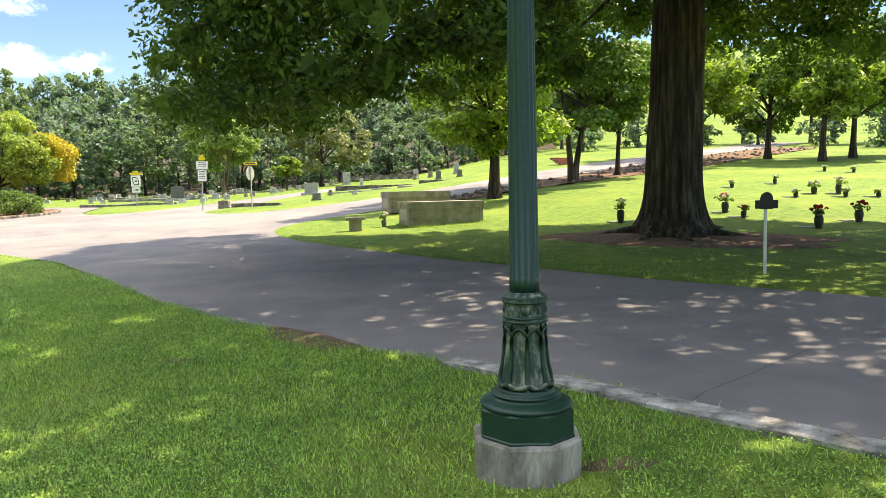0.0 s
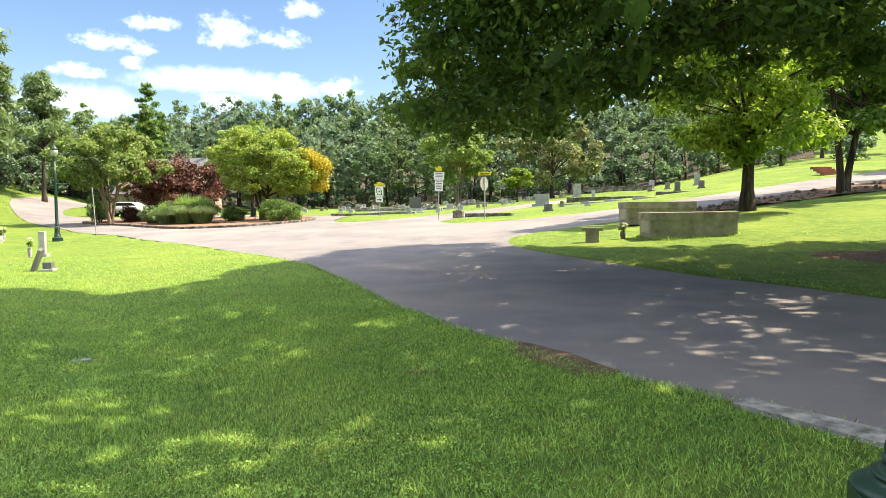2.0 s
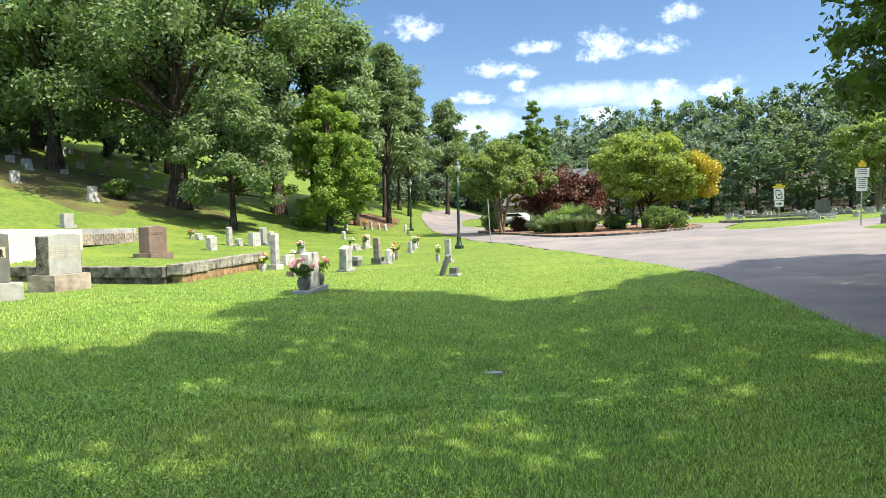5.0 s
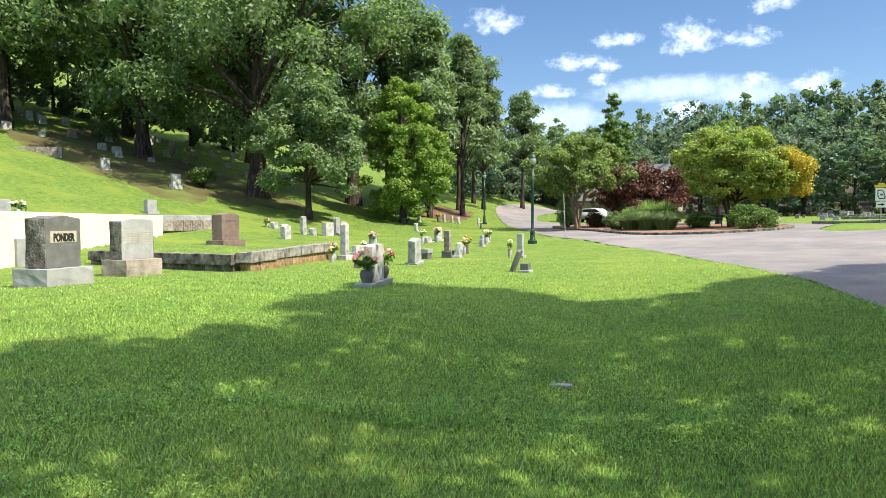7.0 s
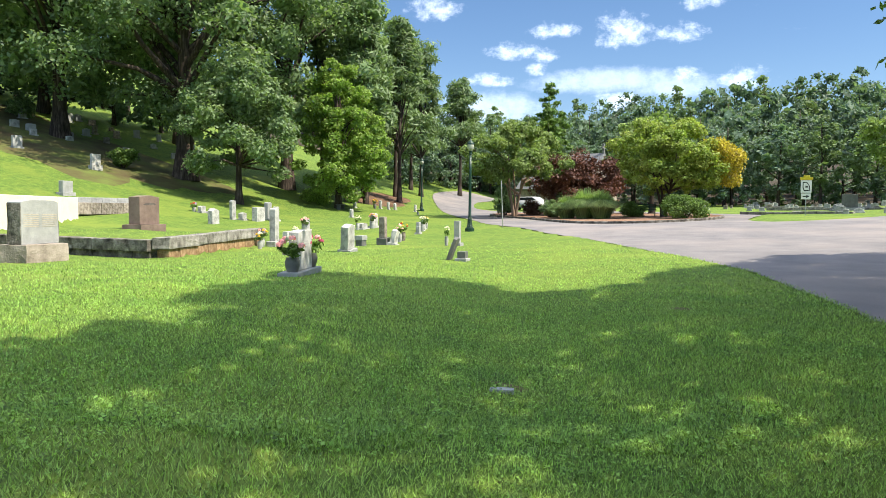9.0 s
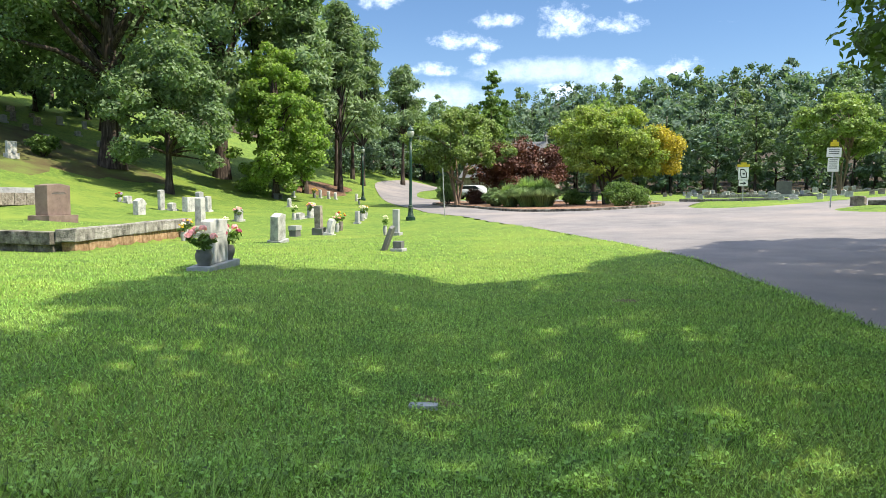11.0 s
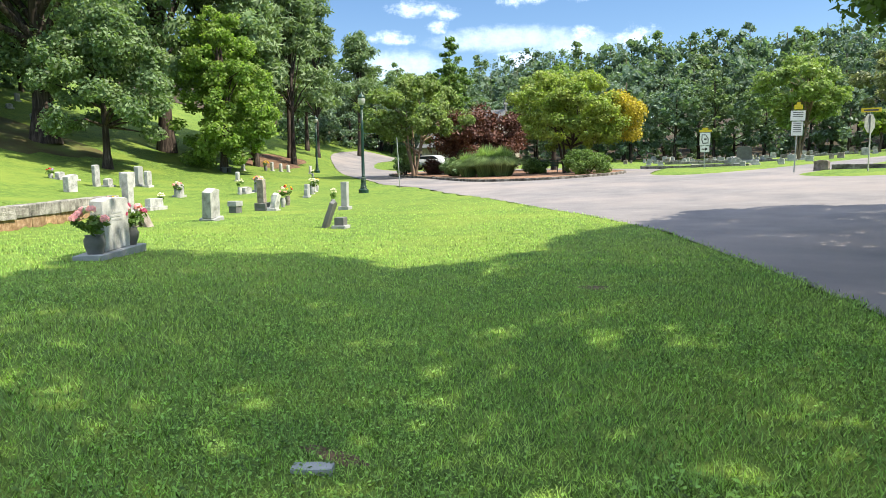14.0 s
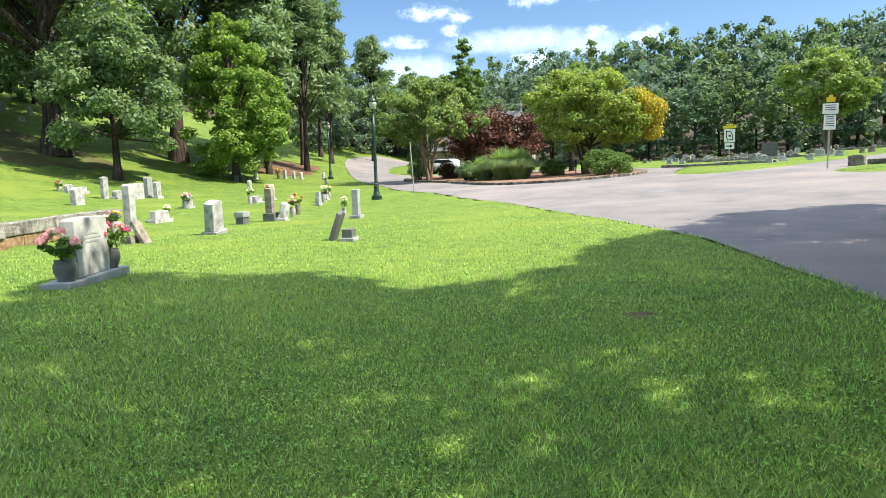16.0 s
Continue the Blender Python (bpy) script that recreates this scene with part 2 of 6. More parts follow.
M["coping"] = material("coping", ((0.045, 0.042, 0.038), (0.22, 0.21, 0.19), (0.40, 0.39, 0.36)), 0.95, 3.2, 1.0, 26, obj_rand=0.15)
M["fieldstone"] = material("fieldstone", ((0.15, 0.085, 0.045), (0.28, 0.18, 0.10), (0.42, 0.31, 0.20)), 0.95, 5.0, 1.0, 22, obj_rand=0.25)
M["tomb_stone"] = material("tomb_stone", ((0.18, 0.155, 0.130), (0.29, 0.252, 0.215), (0.40, 0.355, 0.31)), 0.9, 2.4, 0.6, 40)
M["cream"] = material("cream", ((0.66, 0.61, 0.48), (0.76, 0.71, 0.58)), 0.85, 1.5, 0.1, 25)
M["white_sign"] = material("white_sign", ((0.66, 0.66, 0.64), (0.80, 0.80, 0.78)), 0.5, 3, 0.0)
M["black_sign"] = material("black_sign", ((0.012, 0.014, 0.013), (0.03, 0.032, 0.03)), 0.5, 6, 0.05)
M["ink"] = material("ink", ((0.05, 0.05, 0.05), (0.12, 0.12, 0.12)), 0.8, 8, 0.0)
M["inset"] = material("inset", ((0.36, 0.32, 0.26), (0.46, 0.41, 0.34)), 0.8, 12, 0.2)
M["yellow_sign"] = material("yellow_sign", ((0.50, 0.40, 0.02), (0.70, 0.55, 0.04)), 0.5, 5, 0.0)
M["galvanised"] = material("galvanised", ((0.32, 0.33, 0.33), (0.50, 0.51, 0.51)), 0.5, 8, 0.1, metal=0.6)
M["white_metal"] = material("white_metal", ((0.60, 0.60, 0.58), (0.76, 0.76, 0.74)), 0.5, 8, 0.05)
M["dark_metal"] = material("dark_metal", ((0.02, 0.022, 0.02), (0.05, 0.052, 0.048)), 0.5, 8, 0.05)
M["green_wood"] = material("green_wood", ((0.02, 0.06, 0.035), (0.04, 0.095, 0.055)), 0.6, 8, 0.2, stretch=(1, 6, 6))
M["mulch"] = material("mulch", ((0.10, 0.055, 0.035), (0.22, 0.13, 0.085), (0.30, 0.19, 0.13)), 0.95, 5.0, 1.0, 26)
# shade under the far trees is mixed into this brown
M["wood_floor_shade"] = material("wood_floor_shade", ((0.022, 0.018, 0.012), (0.045, 0.035, 0.022), (0.07, 0.055, 0.035)), 0.95, 1.0, 0.8, 14)
M["litter"] = material("litter", ((0.055, 0.032, 0.020), (0.12, 0.070, 0.040), (0.20, 0.12, 0.07)), 0.95, 2.0, 1.0, 20)
M["rock"] = material("rock", ((0.07, 0.06, 0.05), (0.16, 0.14, 0.12), (0.24, 0.215, 0.19)), 0.95, 3, 0.9, 18, obj_rand=0.3, island=0.3)
M["roof"] = material("roof", ((0.12, 0.125, 0.13), (0.20, 0.205, 0.21)), 0.9, 3, 0.5, 20)
M["brick_red"] = material("brick_red", ((0.16, 0.065, 0.045), (0.26, 0.11, 0.08)), 0.9, 5, 0.5, 25)
M["car_white"] = material("car_white", ((0.36, 0.37, 0.38), (0.44, 0.45, 0.46)), 0.25, 2, 0.0, spec=0.6)
M["tyre"] = material("tyre", ((0.015, 0.015, 0.015), (0.03, 0.03, 0.03)), 0.9, 9, 0.2)
M["car_glass"] = material("car_glass", ((0.02, 0.025, 0.03), (0.04, 0.045, 0.05)), 0.08, 2, 0.0, spec=0.8)


# ---- building helpers ----
def mesh_object(name, bm, mat, parent=None, smooth=False):
    me = bpy.data.meshes.new(name)
    bm.to_mesh(me)
    bm.free()
    me.materials.append(mat)
    if smooth:
        me.shade_smooth()
    ob = new(name, me)
    ob.parent = parent
    return ob


def part(name, bm, mat, parent, label="", smooth=False):
    ob = mesh_object(name, bm, mat, parent, smooth)
    return tagged(ob, label)


def base(name, x, y, z=None, turn=0.0, tilt=(0, 0)):
    """An empty at a thing's foot."""
    ob = new(name)
    ob.matrix_world = pose(x, y, ground(x, y) if z is None else z, tilt[0], tilt[1], turn)
    ob.empty_display_size = 0.2
    return ob


def quads(name, corners, mat, parent=None, smooth=False):
    """A mesh of loose faces from an array (n, k, 3), k = 3 or 4."""
    n, k, _ = corners.shape
    me = bpy.data.meshes.new(name)
    me.vertices.add(n * k)
    me.vertices.foreach_set("co", np.ascontiguousarray(corners, dtype=np.float32).ravel())
    me.loops.add(n * k)
    me.loops.foreach_set("vertex_index", np.arange(n * k, dtype=np.int32))
    me.polygons.add(n)
    me.polygons.foreach_set("loop_start", np.arange(n, dtype=np.int32) * k)
    me.update(calc_edges=True)
    me.materials.append(mat)
    ob = new(name, me)
    ob.parent = parent
    return ob


def box(bm, sx, sy, sz, x=0, y=0, z=0, bevel=0.0, m=None):
    """A box that stands on z, centred on x, y."""
    made = bmesh.ops.create_cube(bm, size=1.0, matrix=Matrix.Translation((x, y, z + sz / 2)) @ Matrix.Diagonal((sx, sy, sz, 1)))
    verts = made["verts"]
    if bevel:
        edges = list({e for v in verts for e in v.link_edges})
        out = bmesh.ops.bevel(bm, geom=edges, offset=bevel, segments=2, affect="EDGES", profile=0.6)
        verts = list({v for f in out["faces"] for v in f.verts} | {v for v in verts if v.is_valid})
    if m:
        bmesh.ops.transform(bm, matrix=m, verts=[v for v in verts if v.is_valid])
    return verts


def lathe(profile, n=24, flutes=None, turn=0.0):
    """A turned body from (radius, height) rows; flutes: (count, depth, low, high) grooves between two heights."""
    bm = bmesh.new()
    rings = []
    for r, z in profile:
        ring = []
        for i in range(n):
            a = 2 * math.pi * i / n + turn
            rr = r
            if flutes and flutes[2] <= z <= flutes[3]:
                rr = r * (1 - flutes[1] * min(1.0, max(0.0, 0.9 - 1.5 * math.cos(a * flutes[0]))))
            ring.append(bm.verts.new((rr * math.cos(a), rr * math.sin(a), z)))
        rings.append(ring)
    for lo, hi in zip(rings, rings[1:]):
        for i in range(n):
            bm.faces.new((lo[i], lo[(i + 1) % n], hi[(i + 1) % n], hi[i]))
    bm.faces.new(rings[-1])
    bm.faces.new(list(reversed(rings[0])))
    return bm


def tube(bm, points, radii, n=8):
    """A tapered limb along points."""
    rings = []
    for i, p in enumerate(points):
        d = (points[min(i + 1, len(points) - 1)] - points[max(i - 1, 0)]).normalized()
        q = d.to_track_quat("Z", "Y")
        rings.append([bm.verts.new(p + q @ Vector((radii[i] * math.cos(2 * math.pi * j / n), radii[i] * math.sin(2 * math.pi * j / n), 0))) for j in range(n)])
    for lo, hi in zip(rings, rings[1:]):
        for j in range(n):
            bm.faces.new((lo[j], lo[(j + 1) % n], hi[(j + 1) % n], hi[j]))
    bm.faces.new(rings[-1])


def roughen(bm, amount, scale, seed=0.0, keep_low=None):
    for v in bm.verts:
        if keep_low is not None and v.co.z < keep_low:
            continue
        v.co += noise.noise_vector(v.co * scale + Vector((seed, seed * 1.7, seed * 0.3))) * amount


# ---- the land ----
def softplus(u, w):
    u = u / w
    return w * (max(u, 0.0) + math.log1p(math.exp(-abs(u))))


def sig(u):
    return 1 / (1 + math.exp(-max(-30.0, min(30.0, u))))


def bell(x, y, cx, cy, r):
    return math.exp(-((x - cx) ** 2 + (y - cy) ** 2) / r ** 2)


def side(x, y, ax, ay, bx, by):
    """Signed distance of (x, y) from the line a-b, positive to its left."""
    return ((bx - ax) * (y - ay) - (by - ay) * (x - ax)) / math.hypot(bx - ax, by - ay)


def ground(x, y):
    """Height of the land: a hill to the west, a slow rise to the north, a swale and small mounds on the lawn."""
    s = -(x + 36) * 0.853 - y * 0.52
    z = 0.30 * softplus(s + 1, 3.2)
    z += (0.03 + 0.012 * sig((x + 28) / 3) + 0.05 * sig((x + 6) / 5)) * softplus(y - 19, 3.0)
    # rise under the far woods
    z += 0.16 * softplus(math.hypot(x + 5, y) - 118, 8.0) * sig((y - 30) / 12) * sig((x + 120) / 20)
    # swale across the lawn
    dx, dy = -9.5, 7.6
    run = math.hypot(dx, dy)
    u = ((x + 4.5) * dx + (y - 6.4) * dy) / run
    v = ((x + 4.5) * dy - (y - 6.4) * dx) / run
    z -= 0.24 * math.exp(-(v / 1.7) ** 2) * sig((u + 2) / 1.5) * sig((run + 1 - u) / 2)
    z += 0.28 * bell(x, y, -13.5, 4.6, 5.5) - 0.30 * bell(x, y, -29, 21.5, 8.5) + 0.10 * bell(x, y, 0.8, 3.6, 3.2)
    # a low step across the lawn
    e = (x + 6.6) * 0.9 - (y - 6.2) * 0.43
    z -= 0.08 * sig(-e / 0.12) * math.exp(-((x + 6.8) ** 2 + (y - 5.8) ** 2) / 9.0) if abs(x) < 14 else 0.0
    # raised family plot behind the stone kerb
    inside = -max(side(x, y, -28.6, 13.9, -21.6, 8.6), side(x, y, -21.6, 8.6, -27.4, 5.4))
    z += 0.40 * sig((inside - 0.25) / 0.08) * math.exp(-max(0.0, -26 - x) / 6)
    z += 0.11 * max(0.0, min(3.0, inside - 0.3)) * math.exp(-max(0.0, -28 - x) / 5)
    # made ground behind the white wall
    d = side(x, y, -39.4, 9.2, -27.0, 2.8)
    z += 0.75 * sig((-d - 0.3) / 0.1) * math.exp(-max(0.0, -d) / 7) * sig((-26.5 - x) / 0.3) * sig((x + 40) / 0.4)
    return z


def smooth_line(points, step):
    """A Catmull-Rom line through plan points, sampled about every step metres."""
    out = []
    for i in range(len(points) - 1):
        p0, p1, p2, p3 = (Vector(points[max(0, min(len(points) - 1, i + k))]) for k in (-1, 0, 1, 2))
        n = max(1, int((p2 - p1).length / step))
        for j in range(n):
            t = j / n
            out.append(0.5 * ((2 * p1) + (p2 - p0) * t + (2 * p0 - 5 * p1 + 4 * p2 - p3) * t * t + (3 * p1 - p0 - 3 * p2 + p3) * t ** 3))
    out.append(Vector(points[-1]))
    return out


LAWN_EDGE = [(-84, 66), (-77, 56), (-64, 47.3), (-53, 41), (-44.5, 36.6), (-38, 32.8), (-32.8, 31), (-28.5, 28.8), (-23, 26), (-17.4, 22.3), (-14, 20.2), (-11.2, 18.2), (-8.2, 15.2),
             (-5.1, 11.8), (-3.5, 10.3), (-2.4, 9.4), (-1.2, 8.5), (-0.2, 7.95), (0.9, 7.2), (1.6, 6.55), (2.6, 5.7), (6, 3), (12, -1.5), (26, -11)]
FAR_EDGE = [(34, -4), (20, 1.5), (12, 6.9), (5.7, 11.8), (4, 13.1), (2.4, 14.4), (0.4, 16.3), (-0.9, 17.3), (-2.5, 18.9), (-4.3, 20.6), (-6.3, 22.7), (-7.6, 24.8), (-8.1, 26.8),
            (-7.6, 28.8), (-6.6, 30.8), (-5.0, 33.4), (-1.9, 39.5), (2.6, 46.5), (6.9, 52.5), (11.3, 58.6), (23.4, 75), (36, 91)]
NORTH_EDGE = [(32, 94), (19.4, 78.5), (7.3, 62), (2.8, 56), (-1.5, 50), (-6, 43.3), (-9.2, 38.8), (-12.2, 35.8), (-14.6, 36.2), (-16, 38.2), (-15.6, 43), (-15.3, 50), (-13.6, 66),
              (-17, 67), (-18.6, 56), (-19.6, 47.5), (-20.3, 43), (-21.6, 39.8), (-23.2, 39.4), (-25.2, 41.6), (-27.5, 46.0), (-31, 52.5), (-38, 57), (-48, 60), (-55, 58.5), (-58, 53.5), (-62, 52.2), (-66, 53.8), (-73, 60), (-79, 69)]
ISLAND = [(-48, 42), (-42, 40), (-37, 37.6), (-33, 36.1), (-29.6, 36.9), (-27.9, 39.5), (-28.1, 43), (-31, 47.5), (-37, 51), (-46, 52), (-52, 49), (-51.5, 44.5), (-48, 42)]
lawn_line, far_line, north_line = smooth_line(LAWN_EDGE, 0.35), smooth_line(FAR_EDGE, 0.5), smooth_line(NORTH_EDGE, 0.8)
for i, p in enumerate(lawn_line):
    if p.x < -0.6:
        p += Vector((noise.noise((p.x * 1.3, p.y * 1.3, 0)), noise.noise((p.x * 1.3, p.y * 1.3, 7)))) * 0.12
road_outline = lawn_line + far_line + north_line
island_line = smooth_line(ISLAND, 0.5)[:-1]


def inside_polygon(xs, ys, poly):
    hit = np.zeros(xs.shape, bool)
    for a, b in zip(poly, poly[1:] + poly[:1]):
        if a.y == b.y:
            continue
        cross = (ys > min(a.y, b.y)) & (ys <= max(a.y, b.y))
        hit ^= cross & (xs < a.x + (ys - a.y) * (b.x - a.x) / (b.y - a.y))
    return hit


def on_road(xs, ys):
    return inside_polygon(xs, ys, road_outline) & ~inside_polygon(xs, ys, island_line)


def grid_steps(low, high, fine_low, fine_high, fine, mid):
    line = list(np.arange(fine_low, fine_high, fine)) + list(np.arange(fine_high, high, mid)) + list(np.arange(low, fine_low, mid))
    far, d = [], 8.0
    reach = 0.0
    while reach < 1500:
        reach += d
        d *= 1.25
        far += [low - reach, high + reach]
    return np.array(sorted(line + far))


gx, gy = grid_steps(-95, 45, -18, 9, 0.27, 1.0), grid_steps(-16, 110, -4, 27, 0.27, 1.0)
GX, GY = np.meshgrid(gx, gy, indexing="ij")
GZ = np.array([ground(x, y) for x, y in zip(GX.ravel(), GY.ravel())]).reshape(GX.shape)
far_off = np.hypot(GX, GY) > 330
GZ[far_off] = np.minimum(GZ[far_off], 45)
GZ -= 0.16 * on_road(GX, GY)
nx, ny = GX.shape
index = np.arange(nx * ny).reshape(nx, ny)
cells = np.stack([index[:-1, :-1], index[1:, :-1], index[1:, 1:], index[:-1, 1:]], -1).reshape(-1, 4)
me = bpy.data.meshes.new("ground")
me.from_pydata(np.stack([GX, GY, GZ], -1).reshape(-1, 3).tolist(), [], cells.tolist())
me.materials.append(M["lawn"])
me.shade_smooth()
tagged(new("ground", me), "mown green lawn rising to a wooded hill", "lawn", kind="structure")


def filled(name, outline, holes, mat, lift, inner, label, category, wave=0.0):
    """A sheet over the land inside an outline, with lift above it; inner: spacing of its inner points as (low x, high x, low y, high y, step) rows."""
    from mathutils.geometry import delaunay_2d_cdt
    pts = [Vector((p.x, p.y)) for p in outline]
    loops = [list(range(len(pts)))]
    for h in holes:
        loops.append(list(range(len(pts), len(pts) + len(h))))
        pts += [Vector((p.x, p.y)) for p in h]
    edges = [(l[i], l[(i + 1) % len(l)]) for l in loops for i in range(len(l))]
    for x0, x1, y0, y1, step in inner:
        X, Y = np.meshgrid(np.arange(x0, x1, step), np.arange(y0, y1, step))
        keep = inside_polygon(X, Y, outline)
        for h in holes:
            keep &= ~inside_polygon(X, Y, h)
        pts += [Vector((x, y)) for x, y in zip(X[keep], Y[keep])]
    v, _, f, _, _, _ = delaunay_2d_cdt(pts, edges, [], 0, 0.001)
    cx = np.array([sum(v[i].x for i in t) / len(t) for t in f])
    cy = np.array([sum(v[i].y for i in t) / len(t) for t in f])
    keep = inside_polygon(cx, cy, outline)
    for h in holes:
        keep &= ~inside_polygon(cx, cy, h)
    mesh = bpy.data.meshes.new(name)
    mesh.from_pydata([(p.x, p.y, ground(p.x, p.y) + lift + wave * noise.noise((p.x, p.y, 3))) for p in v], [], [t for t, k in zip(f, keep) if k])
    mesh.materials.append(mat)
    mesh.validate()
    mesh.shade_smooth()
    return tagged(new(name, mesh), label, category, kind="structure")


filled("road", road_outline, [island_line], M["asphalt"], -0.025, [(-20, 12, -3, 32, 0.8), (-95, -20, 20, 70, 2.0), (-20, 40, 32, 96, 2.0), (12, 40, -12, 8, 2.0)],
       "worn grey asphalt road forking at a planted island", "road")
filled("planting_bed", island_line, [], M["mulch"], 0.10, [(-54, -26, 35, 53, 1.0)], "bark mulch planting bed in the road fork", "planting bed", 0.1)


def kerb_run(name, points, width, height, depth, label, mat, rough=0.012):
    """A low stone edging along plan points."""
    line = smooth_line(points, 0.25)
    bm = bmesh.new()
    rows = []
    for i, p in enumerate(line):
        d = (line[min(i + 1, len(line) - 1)] - line[max(i - 1, 0)]).normalized()
        nrm = Vector((-d.y, d.x))
        z = ground(p.x, p.y)
        row = []
        for off, up in ((-0.5, -depth), (-0.5, height * 0.75), (-0.38, height), (0.38, height), (0.5, height * 0.7), (0.5, -depth)):
            q = p + nrm * off * width
            row.append(bm.verts.new((q.x, q.y, z + up)))
        rows.append(row)
    for a, b in zip(rows, rows[1:]):
        for k in range(5):
            bm.faces.new((a[k], a[k + 1], b[k + 1], b[k]))
    bm.faces.new(rows[0])
    bm.faces.new(list(reversed(rows[-1])))
    roughen(bm, rough, 6.0, 2.0)
    bmesh.ops.recalc_face_normals(bm, faces=bm.faces)
    return tagged(mesh_object(name, bm, mat, smooth=False), label, "kerb", kind="structure")


kerb_run("kerb", [(-0.15, 7.78), (0.8, 7.05), (1.5, 6.4), (2.5, 5.55), (5.9, 2.85), (12, -1.65), (22, -8.3)], 0.26, 0.045, 0.2, "weathered concrete kerb between lawn and road", M["kerb"])
kerb_run("kerb_island", [(p.x, p.y) for p in island_line[::3]] + [(island_line[0].x, island_line[0].y)], 0.22, 0.12, 0.2, "dark stained concrete kerb round the planted island", M["stone_stained"])


def patch(name, x, y, rx, ry, turn, mat, lift, label, category, seed=0):
    """An uneven patch lying on the land, thin at its rim."""
    bm = bmesh.new()
    c = bm.verts.new((x, y, ground(x, y) + lift))
    rings = []
    for k in (0.4, 0.7, 1.0):
        ring = []
        for i in range(28):
            a = 2 * math.pi * i / 28
            w = 1 + 0.35 * noise.noise((math.cos(a) * 1.6 + seed, math.sin(a) * 1.6, seed * 2.1)) + 0.18 * noise.noise((math.cos(a) * 5 + seed, math.sin(a) * 5, 4))
            u, v = rx * k * w * math.cos(a), ry * k * w * math.sin(a)
            px, py = x + u * math.cos(turn) - v * math.sin(turn), y + u * math.sin(turn) + v * math.cos(turn)
            ring.append(bm.verts.new((px, py, ground(px, py) + (lift if k < 1 else -0.01))))
        rings.append(ring)
    for i in range(28):
        bm.faces.new((c, rings[0][i], rings[0][(i + 1) % 28]))
        for lo, hi in zip(rings, rings[1:]):
            bm.faces.new((lo[i], hi[i], hi[(i + 1) % 28], lo[(i + 1) % 28]))
    return tagged(mesh_object(name, bm, mat, smooth=True), label, category, kind="structure")


patch("bare_soil", 5.2, 20.6, 4.2, 2.2, -0.4, M["litter"], 0.012, "bare soil and leaf litter under the tree", "soil", 1)
patch("bare_soil", -1.9, 8.95, 1.0, 0.32, -0.75, M["dirt"], 0.022, "worn brown soil at the road edge", "soil", 2)
patch("bare_soil", 1.0, 5.2, 0.30, 0.12, 0.3, M["dirt"], 0.004, "dry bare soil beside the lamp footing", "soil", 12)
patch("bare_soil", -2.95, 8.05, 0.20, 0.08, 0.2, M["dirt"], 0.010, "small bare spot in the lawn", "soil", 3)
patch("bare_soil", -8.7, 12.4, 0.22, 0.11, 0.2, M["dirt"], 0.010, "small bare spot in the lawn", "soil", 4)
patch("bare_soil", -62.5, 17.5, 9, 5.5, 0.5, M["slope_grass"], 0.03, "shaded leaf litter on the hillside", "soil", 5)
patch("bare_soil", -68, 11, 14, 8, 0.3, M["slope_grass"], 0.05, "shaded leaf litter on the hillside", "soil", 8)
patch("bare_soil", -64.5, 40.5, 7, 3.2, 2.4, M["litter"], 0.04, "pine needle bank beside the road", "soil", 6)

# floor sheet coloured dark where the wood would shade it
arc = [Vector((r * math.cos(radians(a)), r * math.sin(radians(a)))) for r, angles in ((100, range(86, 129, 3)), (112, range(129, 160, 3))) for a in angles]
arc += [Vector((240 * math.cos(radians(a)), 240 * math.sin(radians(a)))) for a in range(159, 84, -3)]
filled("forest_floor", arc, [], M["wood_floor_shade"], 0.1, [(-225, 25, 40, 240, 9.0)], "brown floor of the distant wood, its shade in the colour", "woodland floor")


# ---- trees ----
def leaf_faces(centres, normals, length, width, rng, fold=0.0):
    """Diamond leaves at centres, facing along normals."""
    n = len(centres)
    side_v = np.cross(normals, rng.normal(size=(n, 3)))
    side_v /= np.linalg.norm(side_v, axis=1, keepdims=True) + 1e-9
    long_v = np.cross(normals, side_v)
    s = rng.uniform(0.65, 1.3, (n, 1))
    a, b = long_v * length * s * 0.5, side_v * width * s * 0.5
    return np.stack([centres - a, centres - b + a * 0.1, centres + a, centres + b + a * 0.1], 1)


def crown_leaves(rng, blobs, count, length, width, droop=0.25, shell=0.55):
    """Leaves scattered through the outer part of foliage clumps. blobs: rows of x, y, z, radius, flatness."""
    blobs = np.asarray(blobs, float)
    share = blobs[:, 3] ** 2
    pick = rng.choice(len(blobs), count, p=share / share.sum())
    d = rng.normal(size=(count, 3))
    d /= np.linalg.norm(d, axis=1, keepdims=True)
    r = blobs[pick, 3] * (shell + (1 - shell) * rng.random(count) ** 0.6) * rng.uniform(0.8, 1.12, count)
    c = blobs[pick, :3] + d * r[:, None] * np.stack([np.ones(count), np.ones(count), blobs[pick, 4]], 1)
    normal = d * 0.6 + rng.normal(size=(count, 3)) * 0.55 + np.array([0, 0, 0.45])
    normal /= np.linalg.norm(normal, axis=1, keepdims=True)
    return leaf_faces(c, normal, length, width, rng)


def inner_leaves(rng, blobs, count, length, width):
    """Large sprays deep inside the clumps, which close a crown to the light."""
    blobs = np.asarray(blobs, float)
    pick = rng.integers(len(blobs), size=count)
    d = rng.normal(size=(count, 3))
    d /= np.linalg.norm(d, axis=1, keepdims=True)
    c = blobs[pick, :3] + d * (blobs[pick, 3] * 0.45 * rng.random(count))[:, None] * np.array([1, 1, 0.8])
    normal = rng.normal(size=(count, 3))
    normal /= np.linalg.norm(normal, axis=1, keepdims=True)
    return leaf_faces(c, normal, length, width, rng)


